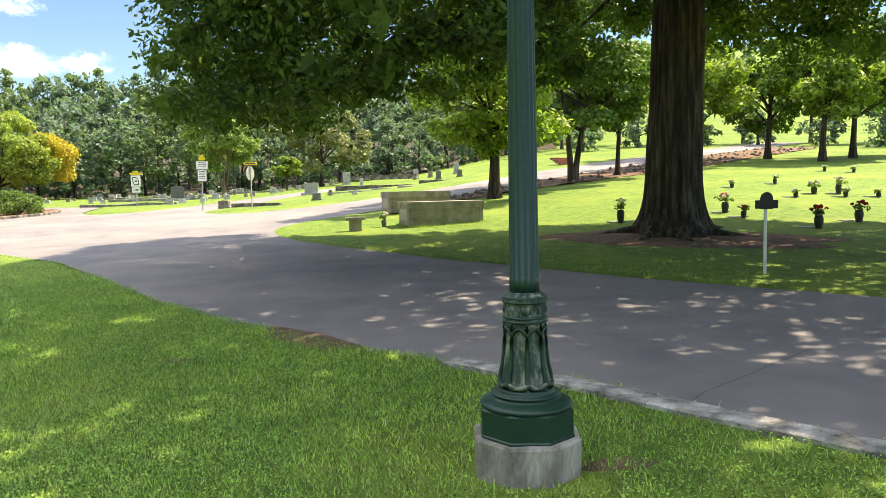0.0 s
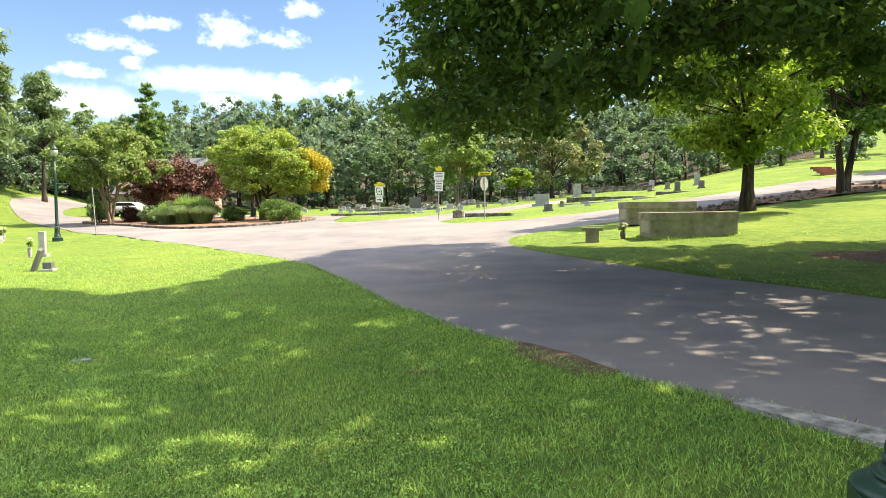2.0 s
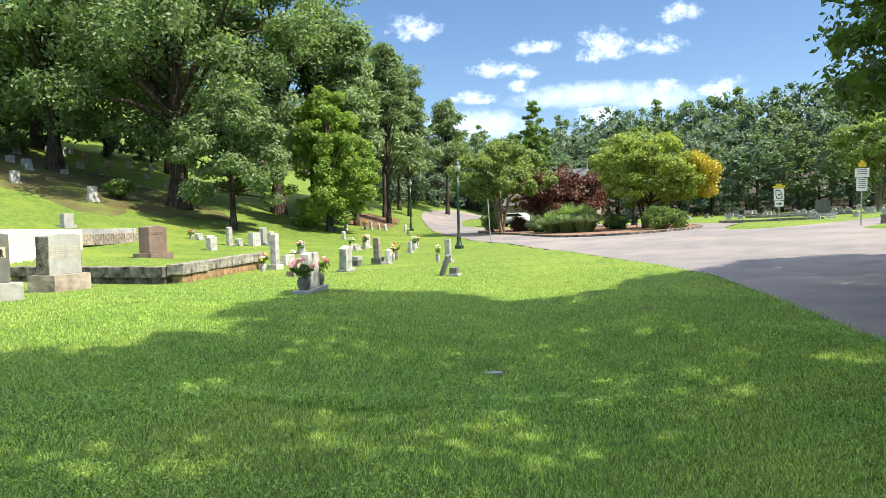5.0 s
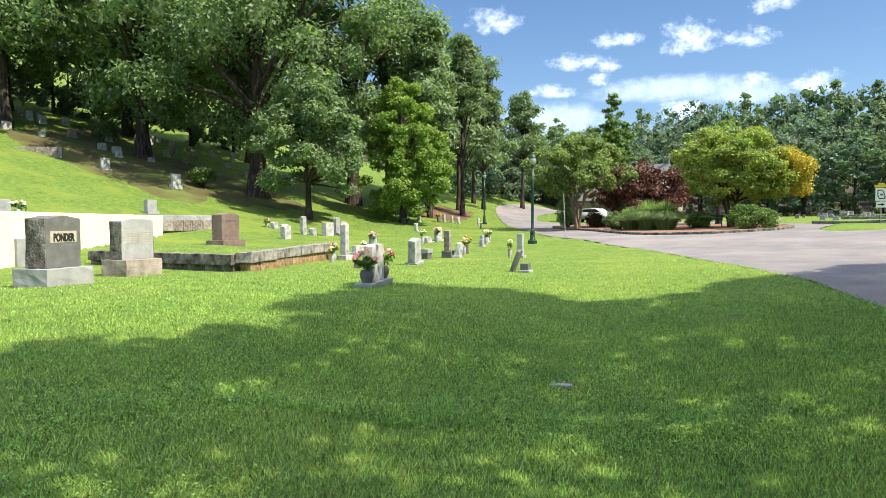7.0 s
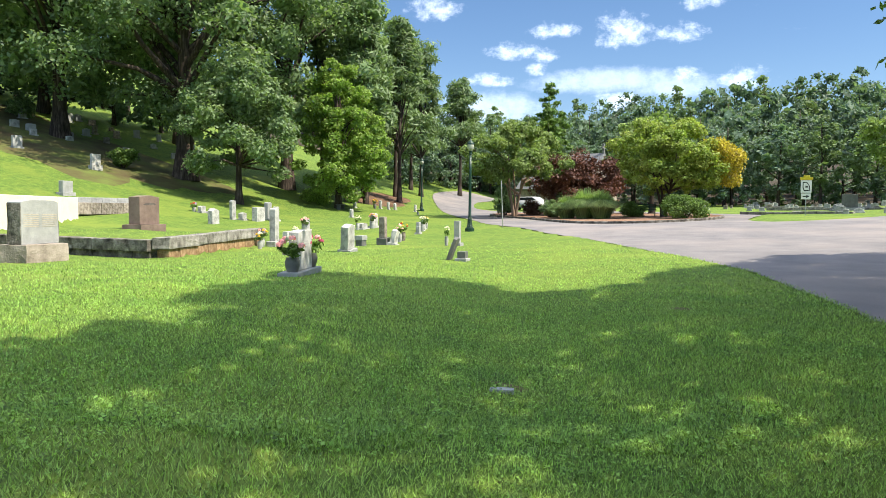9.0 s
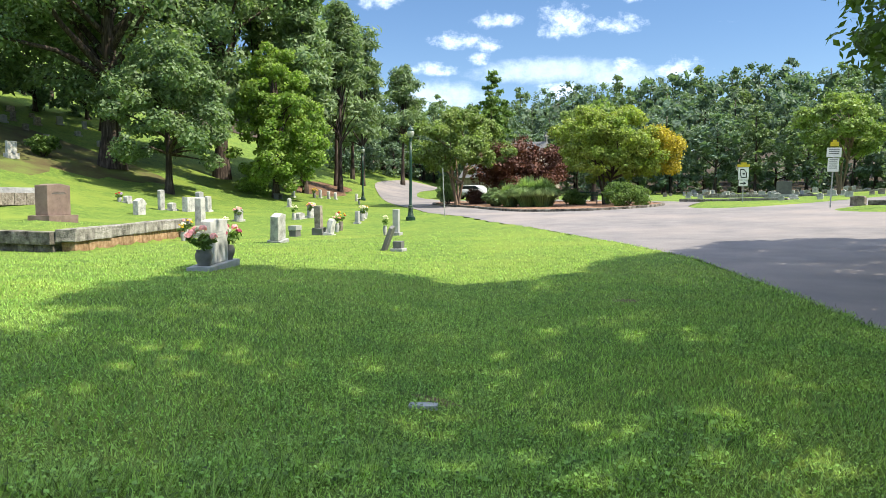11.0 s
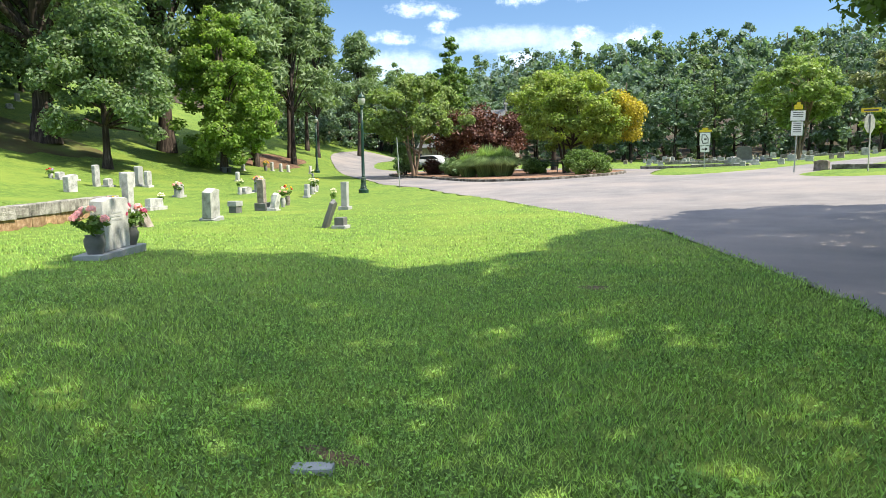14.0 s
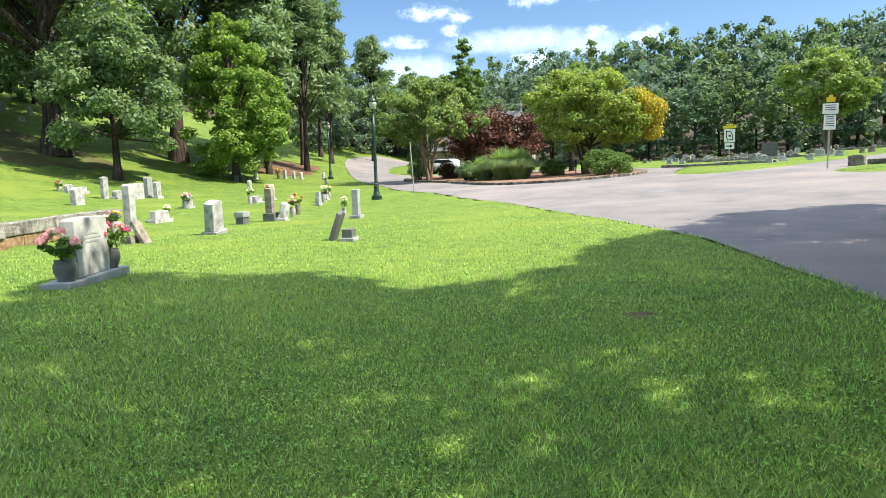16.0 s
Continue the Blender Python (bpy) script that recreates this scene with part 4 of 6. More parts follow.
# far woods: a few tree shapes, repeated
def wood_shape(seed, h, spread, mat, point):
    rng = np.random.default_rng(seed)
    top = base("forest_tree", 0, 0, -300)
    tagged(top, "tall broadleaf or pine tree in the distant wood", "tree", "distant wood")
    low_tree = h < 10
    blobs = egg_blobs(rng, 30 if low_tree else 76, 0, 0, h * (0.45 if low_tree else 0.60), spread, spread, h * (0.45 if low_tree else 0.38), spread * 0.27, point, 0.8)
    part("trunk", wood(rng, h * 0.9, 0.25, blobs, 3, n=6), M["bark"], top, smooth=True)
    size = spread * 0.27
    quads("crown", np.concatenate([crown_leaves(rng, blobs, 1100 if low_tree else 2350, 0.46, 0.30, shell=0.35), inner_leaves(rng, blobs, 80 if low_tree else 200, size * 1.15, size * 0.8)]), M[mat], top)
    return top


SHAPES = [wood_shape(200, 16, 4.6, "leaf_forest", 0.3), wood_shape(201, 17, 4.2, "leaf_forest", 0.4), wood_shape(202, 15.5, 4.9, "leaf_forest", 0.25),
          wood_shape(203, 18, 3.8, "needle", 0.5), wood_shape(204, 15, 4.6, "leaf_forest", 0.3), wood_shape(205, 16.5, 4.2, "needle", 0.35)]
TALL = (16, 17, 15.5, 18, 15, 16.5)
SHAPES += [wood_shape(206, 7, 3.6, "leaf_forest", 0.1), wood_shape(207, 6, 3.2, "leaf_forest", 0.1)]
rw = np.random.default_rng(300)


def plant(x, y, size, low=False, rise=0.0):
    """One tree of the wood; rise: the angle above level, in degrees, to which its top reaches as seen from the lawn."""
    k = 6 + int(rw.integers(2)) if low else int(rw.integers(6))
    z = ground(x, y) - 0.2
    s = size * rw.uniform(0.9, 1.08)
    v = s * rw.uniform(0.9, 1.08)
    if rise:
        v = max(0.55, (1.35 + math.hypot(x + 3, y - 5) * math.tan(radians(rise)) - z) / TALL[k])
        s = 0.5 * (v + 1.0)
    return copy_thing(SHAPES[k], pose(x, y, z, 0, 0, rw.uniform(0, 360)) @ Matrix.Diagonal((s, s, v, 1)))


for ring, (r0, step, share) in enumerate(((99, 3.3, 0.70), (109, 3.1, 0.84), (120, 2.8, 0.94), (132, 2.1, 1.02))):
    a = 84.0 if ring else 96.0
    while a < 152:
        r = r0 + rw.uniform(-4, 4) + (16 if a > 128 else 0)
        line = float(np.interp(a, (100, 112, 118, 123, 129, 132, 137, 142, 152), (10.1, 10.4, 10.1, 10.0, 9.3, 8.9, 8.6, 8.0, 7.2)))
        plant(r * math.cos(radians(a)), r * math.sin(radians(a)), 1.0, rise=line * share - rw.uniform(0.0, 0.7))
        a += step * rw.uniform(0.75, 1.25)
for a in np.arange(90, 152, 2.3):
    r = 94 + rw.uniform(-3, 6) + (16 if a > 128 else 0)
    plant(r * math.cos(radians(a)), r * math.sin(radians(a)), 0.9, True)
for wx, wy in ((-81, 53.5), (-84, 56), (-85.5, 59), (-88, 62), (-90, 66), (-86, 70), (-83, 74)):
    plant(wx, wy, 0.9, True)
for a in np.arange(42, 90, 4.2):
    r = 88 + rw.uniform(-4, 8)
    plant(r * math.cos(radians(a)), r * math.sin(radians(a)), 0.8, True)
for a in np.arange(150, 206, 3.6):
    r = 96 + rw.uniform(-4, 8) + (24 if a < 163 else 0)
    plant(r * math.cos(radians(a)), r * math.sin(radians(a)), 0.9, True)
for a in np.arange(150, 163, 2.4):
    plant(128 * math.cos(radians(a)), 128 * math.sin(radians(a)), 0.85)
for a in np.arange(164, 204, 3.0):
    r = 90 + rw.uniform(-3, 3)
    plant(r * math.cos(radians(a)), r * math.sin(radians(a)), 1.0, True)
for a in np.arange(163, 208, 3.4):
    r = 98 + rw.uniform(-6, 8)
    plant(r * math.cos(radians(a)), r * math.sin(radians(a)), 0.9)
for a in np.arange(46, 90, 4.4):
    r = 92 + rw.uniform(-8, 14)
    plant(r * math.cos(radians(a)), r * math.sin(radians(a)), 0.8)
for a in np.arange(214, 396, 26):
    r = 75 + rw.uniform(-8, 14)
    plant(r * math.cos(radians(a)), r * math.sin(radians(a)), 0.9)
for s in SHAPES:
    for o in (*s.children_recursive, s):
        bpy.data.objects.remove(o)


# ---- lamps ----
def street_lamp(x, y, z, label, footing, turn=0.0, arms=()):
    top = tagged(base("street_lamp", x, y, z, turn), label, "street lamp", "green lamp posts")
    z0 = 0.0
    if footing:
        bm = lathe([(0.31, -0.3), (0.31, 0.19), (0.30, 0.205), (0.262, 0.208)], 8, turn=math.pi / 8)
        bmesh.ops.subdivide_edges(bm, edges=bm.edges, cuts=3, use_grid_fill=True)
        roughen(bm, 0.008, 9.0)
        part("footing", bm, M["concrete"], top, "chipped octagonal concrete footing")
        z0 = 0.205
    part("plinth", lathe([(0.275, z0 - 0.02), (0.275, z0 + 0.012), (0.268, z0 + 0.018), (0.268, z0 + 0.150), (0.255, z0 + 0.160)], 8, turn=math.pi / 8), M["lamp_green"], top, "octagonal dark green plinth")
    part("bell", lathe([(0.235, z0 + 0.150), (0.250, z0 + 0.159), (0.258, z0 + 0.171), (0.252, z0 + 0.180), (0.236, z0 + 0.191), (0.205, z0 + 0.202), (0.184, z0 + 0.209), (0.182, z0 + 0.218), (0.190, z0 + 0.222), (0.190, z0 + 0.231), (0.172, z0 + 0.235), (0.160, z0 + 0.243), (0.163, z0 + 0.251), (0.150, z0 + 0.260)], 48), M["lamp_green"], top, "rounded glossy base ring", smooth=True)
    zb = z0 - 0.07
    flute = [(0.134, 0.325), (0.142, 0.345), (0.143, 0.37), (0.136, 0.40), (0.126, 0.45), (0.118, 0.52), (0.113, 0.58), (0.111, 0.64), (0.115, 0.68), (0.112, 0.70)]
    part("fluted_base", lathe([(r - 0.005, zb + h) for r, h in flute], 64), M["lamp_worn"], top, "worn recessed panels, green with bare streaks", smooth=True)

    def on_flute(a, h, out=0.0):
        r = next(r0 + (r1 - r0) * (h - h0) / (h1 - h0) for (r0, h0), (r1, h1) in zip(flute, flute[1:]) if h0 <= h <= h1) + out
        return Vector((r * math.cos(a), r * math.sin(a), zb + h))
    for i in range(8):
        a, half = i * math.pi / 4, math.pi / 8
        rib = bmesh.new()
        tube(rib, [on_flute(a, h) for h in (0.33, 0.36, 0.40, 0.46, 0.54, 0.60, 0.66, 0.695)], [0.017, 0.016, 0.014, 0.012, 0.011, 0.011, 0.012, 0.014], 8)
        part("rib", rib, M["lamp_green"], top, smooth=True)
        arch = bmesh.new()
        tube(arch, [on_flute(a + half * (k / 4), 0.625 + 0.04 * math.sin(math.pi * k / 8)) for k in range(9)], [0.011] * 9, 6)
        part("arch", arch, M["lamp_green"], top, smooth=True)
        scallop = bmesh.new()
        tube(scallop, [on_flute(a + half * (k / 4), 0.365 - 0.018 * math.sin(math.pi * k / 8), 0.004) for k in range(9)], [0.012] * 9, 6)
        part("scallop", scallop, M["lamp_worn"], top, smooth=True)
    part("collar", lathe([(0.113, zb + 0.69), (0.120, zb + 0.70), (0.122, zb + 0.712), (0.114, zb + 0.722), (0.116, zb + 0.80), (0.124, zb + 0.812), (0.124, zb + 0.828), (0.110, zb + 0.842), (0.088, zb + 0.858)], 40), M["lamp_worn"], top, "collar band with worn relief ornament", smooth=True)
    for rz in (0.700, 0.722, 0.806, 0.828):
        part("ring", lathe([(0.108, zb + rz - 0.009), (0.123, zb + rz - 0.006), (0.127, zb + rz), (0.123, zb + rz + 0.006), (0.108, zb + rz + 0.009)], 40), M["lamp_green"], top, smooth=True)
    for i in range(8):
        bm = bmesh.new()
        a = i * math.pi / 4
        bmesh.ops.create_uvsphere(bm, u_segments=8, v_segments=6, radius=0.026, matrix=Matrix.Translation((0.114 * math.cos(a), 0.114 * math.sin(a), zb + 0.762)) @ Matrix.Rotation(a, 4, "Z") @ Matrix.Diagonal((0.35, 1.1, 0.9, 1)))
        part("rosette", bm, M["lamp_worn"], top, smooth=True)
    prof = [(0.083, zb + 0.85), (0.083, zb + 0.935)] + [(0.0815 - 0.0065 * k, zb + 0.94 + k * 1.09) for k in range(4)]
    part("shaft", lathe(prof, 96, (16, 0.07, zb + 0.94, 9)), M["lamp_green"], top, "slender fluted green shaft", smooth=True)
    zt = zb + 4.21
    for h in arms:
        rod = bmesh.new()
        tube(rod, [Vector((0.05, 0, h)), Vector((0.35, 0, h)), Vector((0.62, 0, h))], [0.016, 0.014, 0.012], 8)
        bmesh.ops.create_uvsphere(rod, u_segments=8, v_segments=6, radius=0.025, matrix=Matrix.Translation((0.63, 0, h)))
        part("banner_arm", rod, M["lamp_green"], top, "thin horizontal banner arm", smooth=True)
    part("capital", lathe([(0.060, zt), (0.085, zt + 0.03), (0.085, zt + 0.06), (0.06, zt + 0.09), (0.10, zt + 0.16), (0.12, zt + 0.2)], 24), M["lamp_green"], top, smooth=True)
    part("globe", lathe([(0.11, zt + 0.2), (0.16, zt + 0.30), (0.19, zt + 0.42), (0.18, zt + 0.55)], 24), M["lamp_glass"], top, "white acorn glass", smooth=True)
    part("cap", lathe([(0.20, zt + 0.54), (0.205, zt + 0.57), (0.13, zt + 0.68), (0.05, zt + 0.75), (0.025, zt + 0.83), (0.005, zt + 0.88)], 24), M["lamp_green"], top, smooth=True)


street_lamp(0.49, 5.13, 0.085, "dark green fluted lamp post on a chipped concrete footing", True, 4)
street_lamp(-32.9, 27.45, ground(-32.9, 27.45), "dark green lamp post with acorn light and two banner arms", False, 53, (2.95, 3.9))
street_lamp(-57.6, 40.9, ground(-57.6, 40.9), "dark green lamp post with acorn light beside the far road", False)


# ---- gravestones ----
def slab_bm(w, d, h, top="arch", rise=0.06, bevel=0.012, rough=0.0, seed=0.0):
    """An upright stone: a front outline given depth. top: flat, arch, peak or serp."""
    bm = bmesh.new()
    outline = [(-w / 2, 0.0), (w / 2, 0.0), (w / 2, h - rise)]
    if top != "flat":
        for i in range(1, 12):
            t = i / 12
            u = abs(2 * t - 1)
            lift = {"arch": math.sqrt(max(0, 1 - u * u)), "peak": 1 - u, "serp": 0.5 + 0.5 * math.cos(math.pi * u)}[top]
            outline.append((w / 2 - w * t, h - rise + rise * lift))
    outline.append((-w / 2, h - rise))
    front = [bm.verts.new((x, -d / 2, z)) for x, z in outline]
    rear = [bm.verts.new((x, d / 2, z)) for x, z in outline]
    n = len(outline)
    bm.faces.new(front)
    bm.faces.new(list(reversed(rear)))
    for i in range(n):
        bm.faces.new((front[(i + 1) % n], front[i], rear[i], rear[(i + 1) % n]))
    bmesh.ops.recalc_face_normals(bm, faces=bm.faces)
    if bevel:
        bmesh.ops.bevel(bm, geom=[e for e in bm.edges if len(e.link_faces) == 2 and e.calc_face_angle() > 0.6], offset=bevel, segments=1, affect="EDGES")
    if rough:
        bmesh.ops.triangulate(bm, faces=bm.faces)
        bmesh.ops.subdivide_edges(bm, edges=[e for e in bm.edges if e.calc_length() > 0.12], cuts=3, use_grid_fill=True)
        roughen(bm, rough, 8.0, seed, 0.01)
    return bm


def block_bm(w, d, h, rough=0.02, seed=0.0, bevel=0.012):
    bm = bmesh.new()
    box(bm, w, d, h + 0.12, z=-0.12, bevel=bevel)
    bmesh.ops.subdivide_edges(bm, edges=[e for e in bm.edges if e.calc_length() > 0.1], cuts=4, use_grid_fill=True)
    roughen(bm, rough, 7.0, seed)
    return bm


def bars(parent, w, z0, rows, y, mat, label="worn lettering that cannot be read"):
    bm = bmesh.new()
    for i in range(rows):
        box(bm, w * (0.9 if i % 2 else 0.7), 0.004, 0.022, 0, y, z0 - i * 0.05)
    part("lettering", bm, mat, parent, label)


def lettering(parent, text, size, x, y, z, mat):
    cu = bpy.data.curves.new("lettering", "FONT")
    cu.body, cu.size, cu.extrude, cu.align_x, cu.offset = text, size, 0.006, "CENTER", 0.010
    tmp = bpy.data.objects.new("lettering", cu)
    scene.collection.objects.link(tmp)
    me = bpy.data.meshes.new_from_object(tmp.evaluated_get(bpy.context.evaluated_depsgraph_get()))
    bpy.data.objects.remove(tmp)
    me.materials.clear()
    me.materials.append(mat)
    ob = new("lettering", me)
    ob.parent = parent
    ob.matrix_local = pose(x, y, z, 90, 0, 0) @ Matrix.Diagonal((0.66, 1, 1, 1))
    return tagged(ob, "carved family name")


count_stone = 0


def gravestone(x, y, w, h, d=0.16, turn=0.0, mat="marble", top="arch", foot=0.0, label="weathered pale marble gravestone on the grass", tilt=(0, 0), rise=0.06, rough=0.006, rows=0, z=None, foot_w=1.25, group="gravestones", foot_mat=None, name="gravestone", scale_foot_d=1.7):
    """An upright stone, on a foot stone where foot > 0. turn: heading of its face, degrees."""
    global count_stone
    count_stone += 1
    ob = tagged(base(name, x, y, z, turn, tilt), label, "gravestone", group)
    if foot:
        part("foot_stone", block_bm(w * foot_w, d * scale_foot_d, foot, 0.012, count_stone), M[foot_mat or mat], ob)
    bm = slab_bm(w, d, h - foot + (0.0 if foot else 0.1), top, min(rise, (h - foot) * 0.4), 0.012, rough, count_stone * 3.1)
    bmesh.ops.translate(bm, verts=bm.verts, vec=(0, 0, foot - (0.0 if foot else 0.1)))
    part("stone", bm, M[mat], ob)
    if rows:
        bars(ob, w * 0.7, foot + (h - foot) * 0.72, rows, -d / 2 - 0.004, M["ink"])
    return ob


def bouquet(x, y, h, petal, label, seed, vase="granite_grey", spread=0.2, z=None, vase_h=None):
    """Cut or silk flowers in a vase."""
    rng = np.random.default_rng(seed)
    vh = vase_h or h * 0.48
    ob = tagged(base("flower_vase", x, y, z), label, "flowers", "flowers on graves")
    r = spread * 0.55
    part("vase", lathe([(r * 0.55, -0.03), (r * 0.75, 0.0), (r * 0.7, vh * 0.08), (r * 0.95, vh * 0.45), (r * 1.0, vh * 0.75), (r * 0.8, vh * 0.93), (r * 0.9, vh)], 16), M[vase], ob, smooth=True)
    blobs = [(rng.normal() * spread * 0.35, rng.normal() * spread * 0.35, vh + (h - vh) * rng.uniform(0.15, 0.55), spread * 0.4, 0.8) for _ in range(8)]
    quads("leaves", crown_leaves(rng, blobs, 160, spread * 0.45, spread * 0.2), M["leaf_mid"], ob)
    for i in range(9):
        a, k = rng.random() * 6.28, rng.random() ** 0.5
        c = np.array([spread * k * math.cos(a), spread * k * math.sin(a), vh + (h - vh) * (0.55 + 0.42 * (1 - k * k)) + rng.normal() * 0.01])
        n = 26
        d = rng.normal(size=(n, 3))
        d[:, 2] = abs(d[:, 2]) * 0.8
        d /= np.linalg.norm(d, axis=1, keepdims=True)
        mat = petal if not isinstance(petal, tuple) else petal[i % len(petal)]
        quads("blossom", leaf_faces(c + d * spread * 0.2, d, spread * 0.32, spread * 0.26, rng), M[mat], ob)
    return ob


# the two large monuments
def monument(x, y, turn, w, d, h, bw, bd, bh, mat, base_mat, label, name_text=""):
    ob = tagged(base("monument", x, y, None, turn), label, "gravestone", "family monuments")
    part("foot_stone", block_bm(bw, bd, bh, 0.018, w * 9), M[base_mat], ob, "rough pitched base stone")
    bm = slab_bm(w, d, h - bh, "serp" if name_text else "arch", 0.055, 0.008)
    bmesh.ops.translate(bm, verts=bm.verts, vec=(0, 0, bh))
    part("die", bm, M[mat], ob, "smooth faced die")
    for s in (-1, 1):
        side_bm = block_bm(0.025, d * 0.96, h - bh - 0.20, 0.016, s * 5 + w)
        bmesh.ops.translate(side_bm, verts=side_bm.verts, vec=(s * (w / 2 + 0.004), 0, bh + 0.125))
        part("rock_face", side_bm, M["stone_stained"], ob, "rough split side face")
    if name_text:
        bm = bmesh.new()
        box(bm, w * 0.76, 0.006, 0.225, 0.0, -d / 2 - 0.003, bh + (h - bh) * 0.59 - 0.11)
        part("name_panel", bm, M["inset"], ob, "pale sunk name panel")
        lettering(ob, name_text, 0.205, 0.0, -d / 2 - 0.008, bh + (h - bh) * 0.59 - 0.080, M["black_sign"])
    else:
        for s in (-0.25, 0.25):
            bm = bmesh.new()
            for k in range(7):
                box(bm, w * 0.40, 0.004, 0.014, s * w, -d / 2 - 0.002, bh + (h - bh) * 0.66 - k * 0.045)
            part("lettering", bm, M["inset"], ob, "faint engraved lines that cannot be read")
    return ob


# ---- graves south-west of the road ----
monument(-17.87, 3.92, 136, 0.90, 0.47, 1.38, 1.22, 0.79, 0.36, "granite_dark", "granite_grey", "large dark granite family monument on a rough base", "PONDER")
monument(-21.52, 5.78, 131, 1.10, 0.38, 1.44, 1.26, 0.78, 0.42, "granite_grey", "tomb_stone", "large grey granite family monument with engraved panels")
gravestone(-27.0, 3.35, 0.58, 0.86, 0.30, 128, "granite_grey", "flat", label="plain grey granite gravestone near the white wall", rise=0.02)
gravestone(-27.05, 9.46, 0.98, 1.12, 0.42, 130, "granite_red", "serp", 0.18, "reddish brown granite monument on a raised plot", rows=2, foot_w=1.28, rise=0.05, rough=0.0)
# flower stone: a pale double marker on a wide base
fl = gravestone(-14.75, 9.4, 0.88, 0.82, 0.18, 140, "marble", "arch", 0.09, "pale double gravestone with flower vases on both sides", foot_w=1.85, scale_foot_d=2.1, rise=0.03, rough=0.003, foot_mat="granite_grey")
bars(fl, 0.5, 0.60, 3, -0.093, M["granite_grey"])
ft = fl.matrix_world
for off, petals, sd in ((-0.60, ("petal_pink", "petal_pink", "petal_white"), 501), (0.60, ("petal_magenta", "petal_pink"), 502)):
    p = ft @ Vector((off, -0.02, 0.085))
    bouquet(p.x, p.y, 0.62, petals, "pink silk roses in a dark stone vase beside a grave" if off < 0 else "magenta silk flowers in a dark stone vase beside a grave", sd, "granite_dark", 0.25, p.z, 0.26)
gravestone(-21.6, 12.5, 0.32, 0.62, 0.10, 131, "stone_rough", "flat", label="small leaning broken gravestone", tilt=(-28, 0))
block = tagged(base("grave_block", -21.75, 12.2, None, 126), "small low stone block in the grass", "gravestone")
part("block", block_bm(0.34, 0.26, 0.18, 0.01, 3), M["stone_rough"], block)
# along the row
gravestone(-27.5, 14.1, 0.30, 1.42, 0.24, 128, "marble", "arch", 0.20, "tall narrow white marble gravestone with a vase", foot_w=1.9)
bouquet(-27.3, 13.55, 0.66, ("petal_pink", "petal_yellow"), "faded flowers in a square stone urn beside a white gravestone", 503, "marble", 0.19)
bouquet(-25.7, 12.85, 0.56, ("petal_yellow", "petal_white"), "faded flowers in a small stone pot on the grass", 504, "granite_grey", 0.17)
gravestone(-31.4, 16.4, 0.85, 0.50, 0.24, 128, "marble", "flat", 0.13, "low pale double gravestone with vases", foot_w=1.4)
bouquet(-32.0, 16.9, 0.62, "petal_white", "white flowers in an urn by a grave", 505, "marble", 0.17)
gravestone(-37.6, 20.0, 0.60, 0.62, 0.2, 128, "marble", "arch", 0.08, "small pale gravestone with pink flowers on top")
bouquet(-37.3, 19.8, 0.72, ("petal_pink", "petal_white"), "pink and white flowers leaning on a small grave", 516, "marble", 0.26)
gravestone(-23.0, 14.75, 0.55, 0.90, 0.26, 128, "marble", "serp", 0.10, "leaning pale grey stone with rough chipped edges", tilt=(4, -7), rough=0.018, foot_mat="granite_grey", foot_w=1.1)
low = tagged(base("grave_block", -27.6, 17.8, None, 126), "low dark granite block gravestone with a thin cap", "gravestone")
part("block", block_bm(0.44, 0.28, 0.36, 0.006, 5), M["granite_dark"], low)
cap_block = block_bm(0.50, 0.34, 0.06, 0.004, 6)
bmesh.ops.translate(cap_block, verts=cap_block.verts, vec=(0, 0, 0.36))
part("cap_stone", cap_block, M["granite_grey"], low)
gravestone(-28.2, 19.2, 0.28, 1.24, 0.26, 128, "stone_rough", "flat", 0.30, "slim square stone pillar on a dark base", tilt=(0, -3), foot_mat="granite_dark", foot_w=1.6)
gravestone(-27.9, 19.5, 0.40, 0.66, 0.22, 128, "marble", "peak", 0.08, "weathered white lamb-like stone on the grass", tilt=(10, 6), rough=0.03)
bouquet(-29.6, 20.9, 0.80, ("petal_pink", "petal_white"), "pale flowers in a tall urn beside a stone pillar", 506, "marble", 0.2)
bouquet(-30.4, 21.6, 0.86, ("petal_red", "petal_yellow"), "red flowers in a tall urn beyond a stone pillar", 517, "stone_rough", 0.2)
gravestone(-25.0, 20.7, 0.28, 1.05, 0.22, 128, "granite_grey", "flat", 0.12, "narrow upright stone post on a square foot", foot_w=1.9)
bouquet(-25.6, 20.6, 0.78, "petal_white", "white flowers beside a narrow stone post", 507, "marble", 0.15)
gravestone(-17.9, 15.1, 0.38, 0.66, 0.10, 131, "granite_dark", "peak", label="broken slab propped at a slant", tilt=(20, 0), rough=0.008)
blk = tagged(base("grave_block", -17.5, 15.25, None, 126), "low dark granite block on a thin base", "gravestone")
part("block", block_bm(0.28, 0.22, 0.25, 0.006, 7), M["granite_dark"], blk)
part("foot_stone", block_bm(0.40, 0.32, 0.07, 0.006, 8), M["granite_grey"], blk)
for i, (dx, dy, w, h) in enumerate(((0, 0, 0.28, 0.46), (-0.5, 0.35, 0.30, 0.66), (-1.6, 1.3, 0.3, 0.56), (-2.6, 2.1, 0.3, 0.6))):
    gravestone(-33.5 + dx, 24.5 + dy, w, h, 0.18, 128, "granite_grey" if i < 2 else "marble", "flat", 0.05, "short square granite marker in a row" if i < 2 else "short pale marker in a row")
bouquet(-34.9, 25.7, 0.8, "petal_white", "white flowers among short markers", 508, "granite_grey", 0.24)
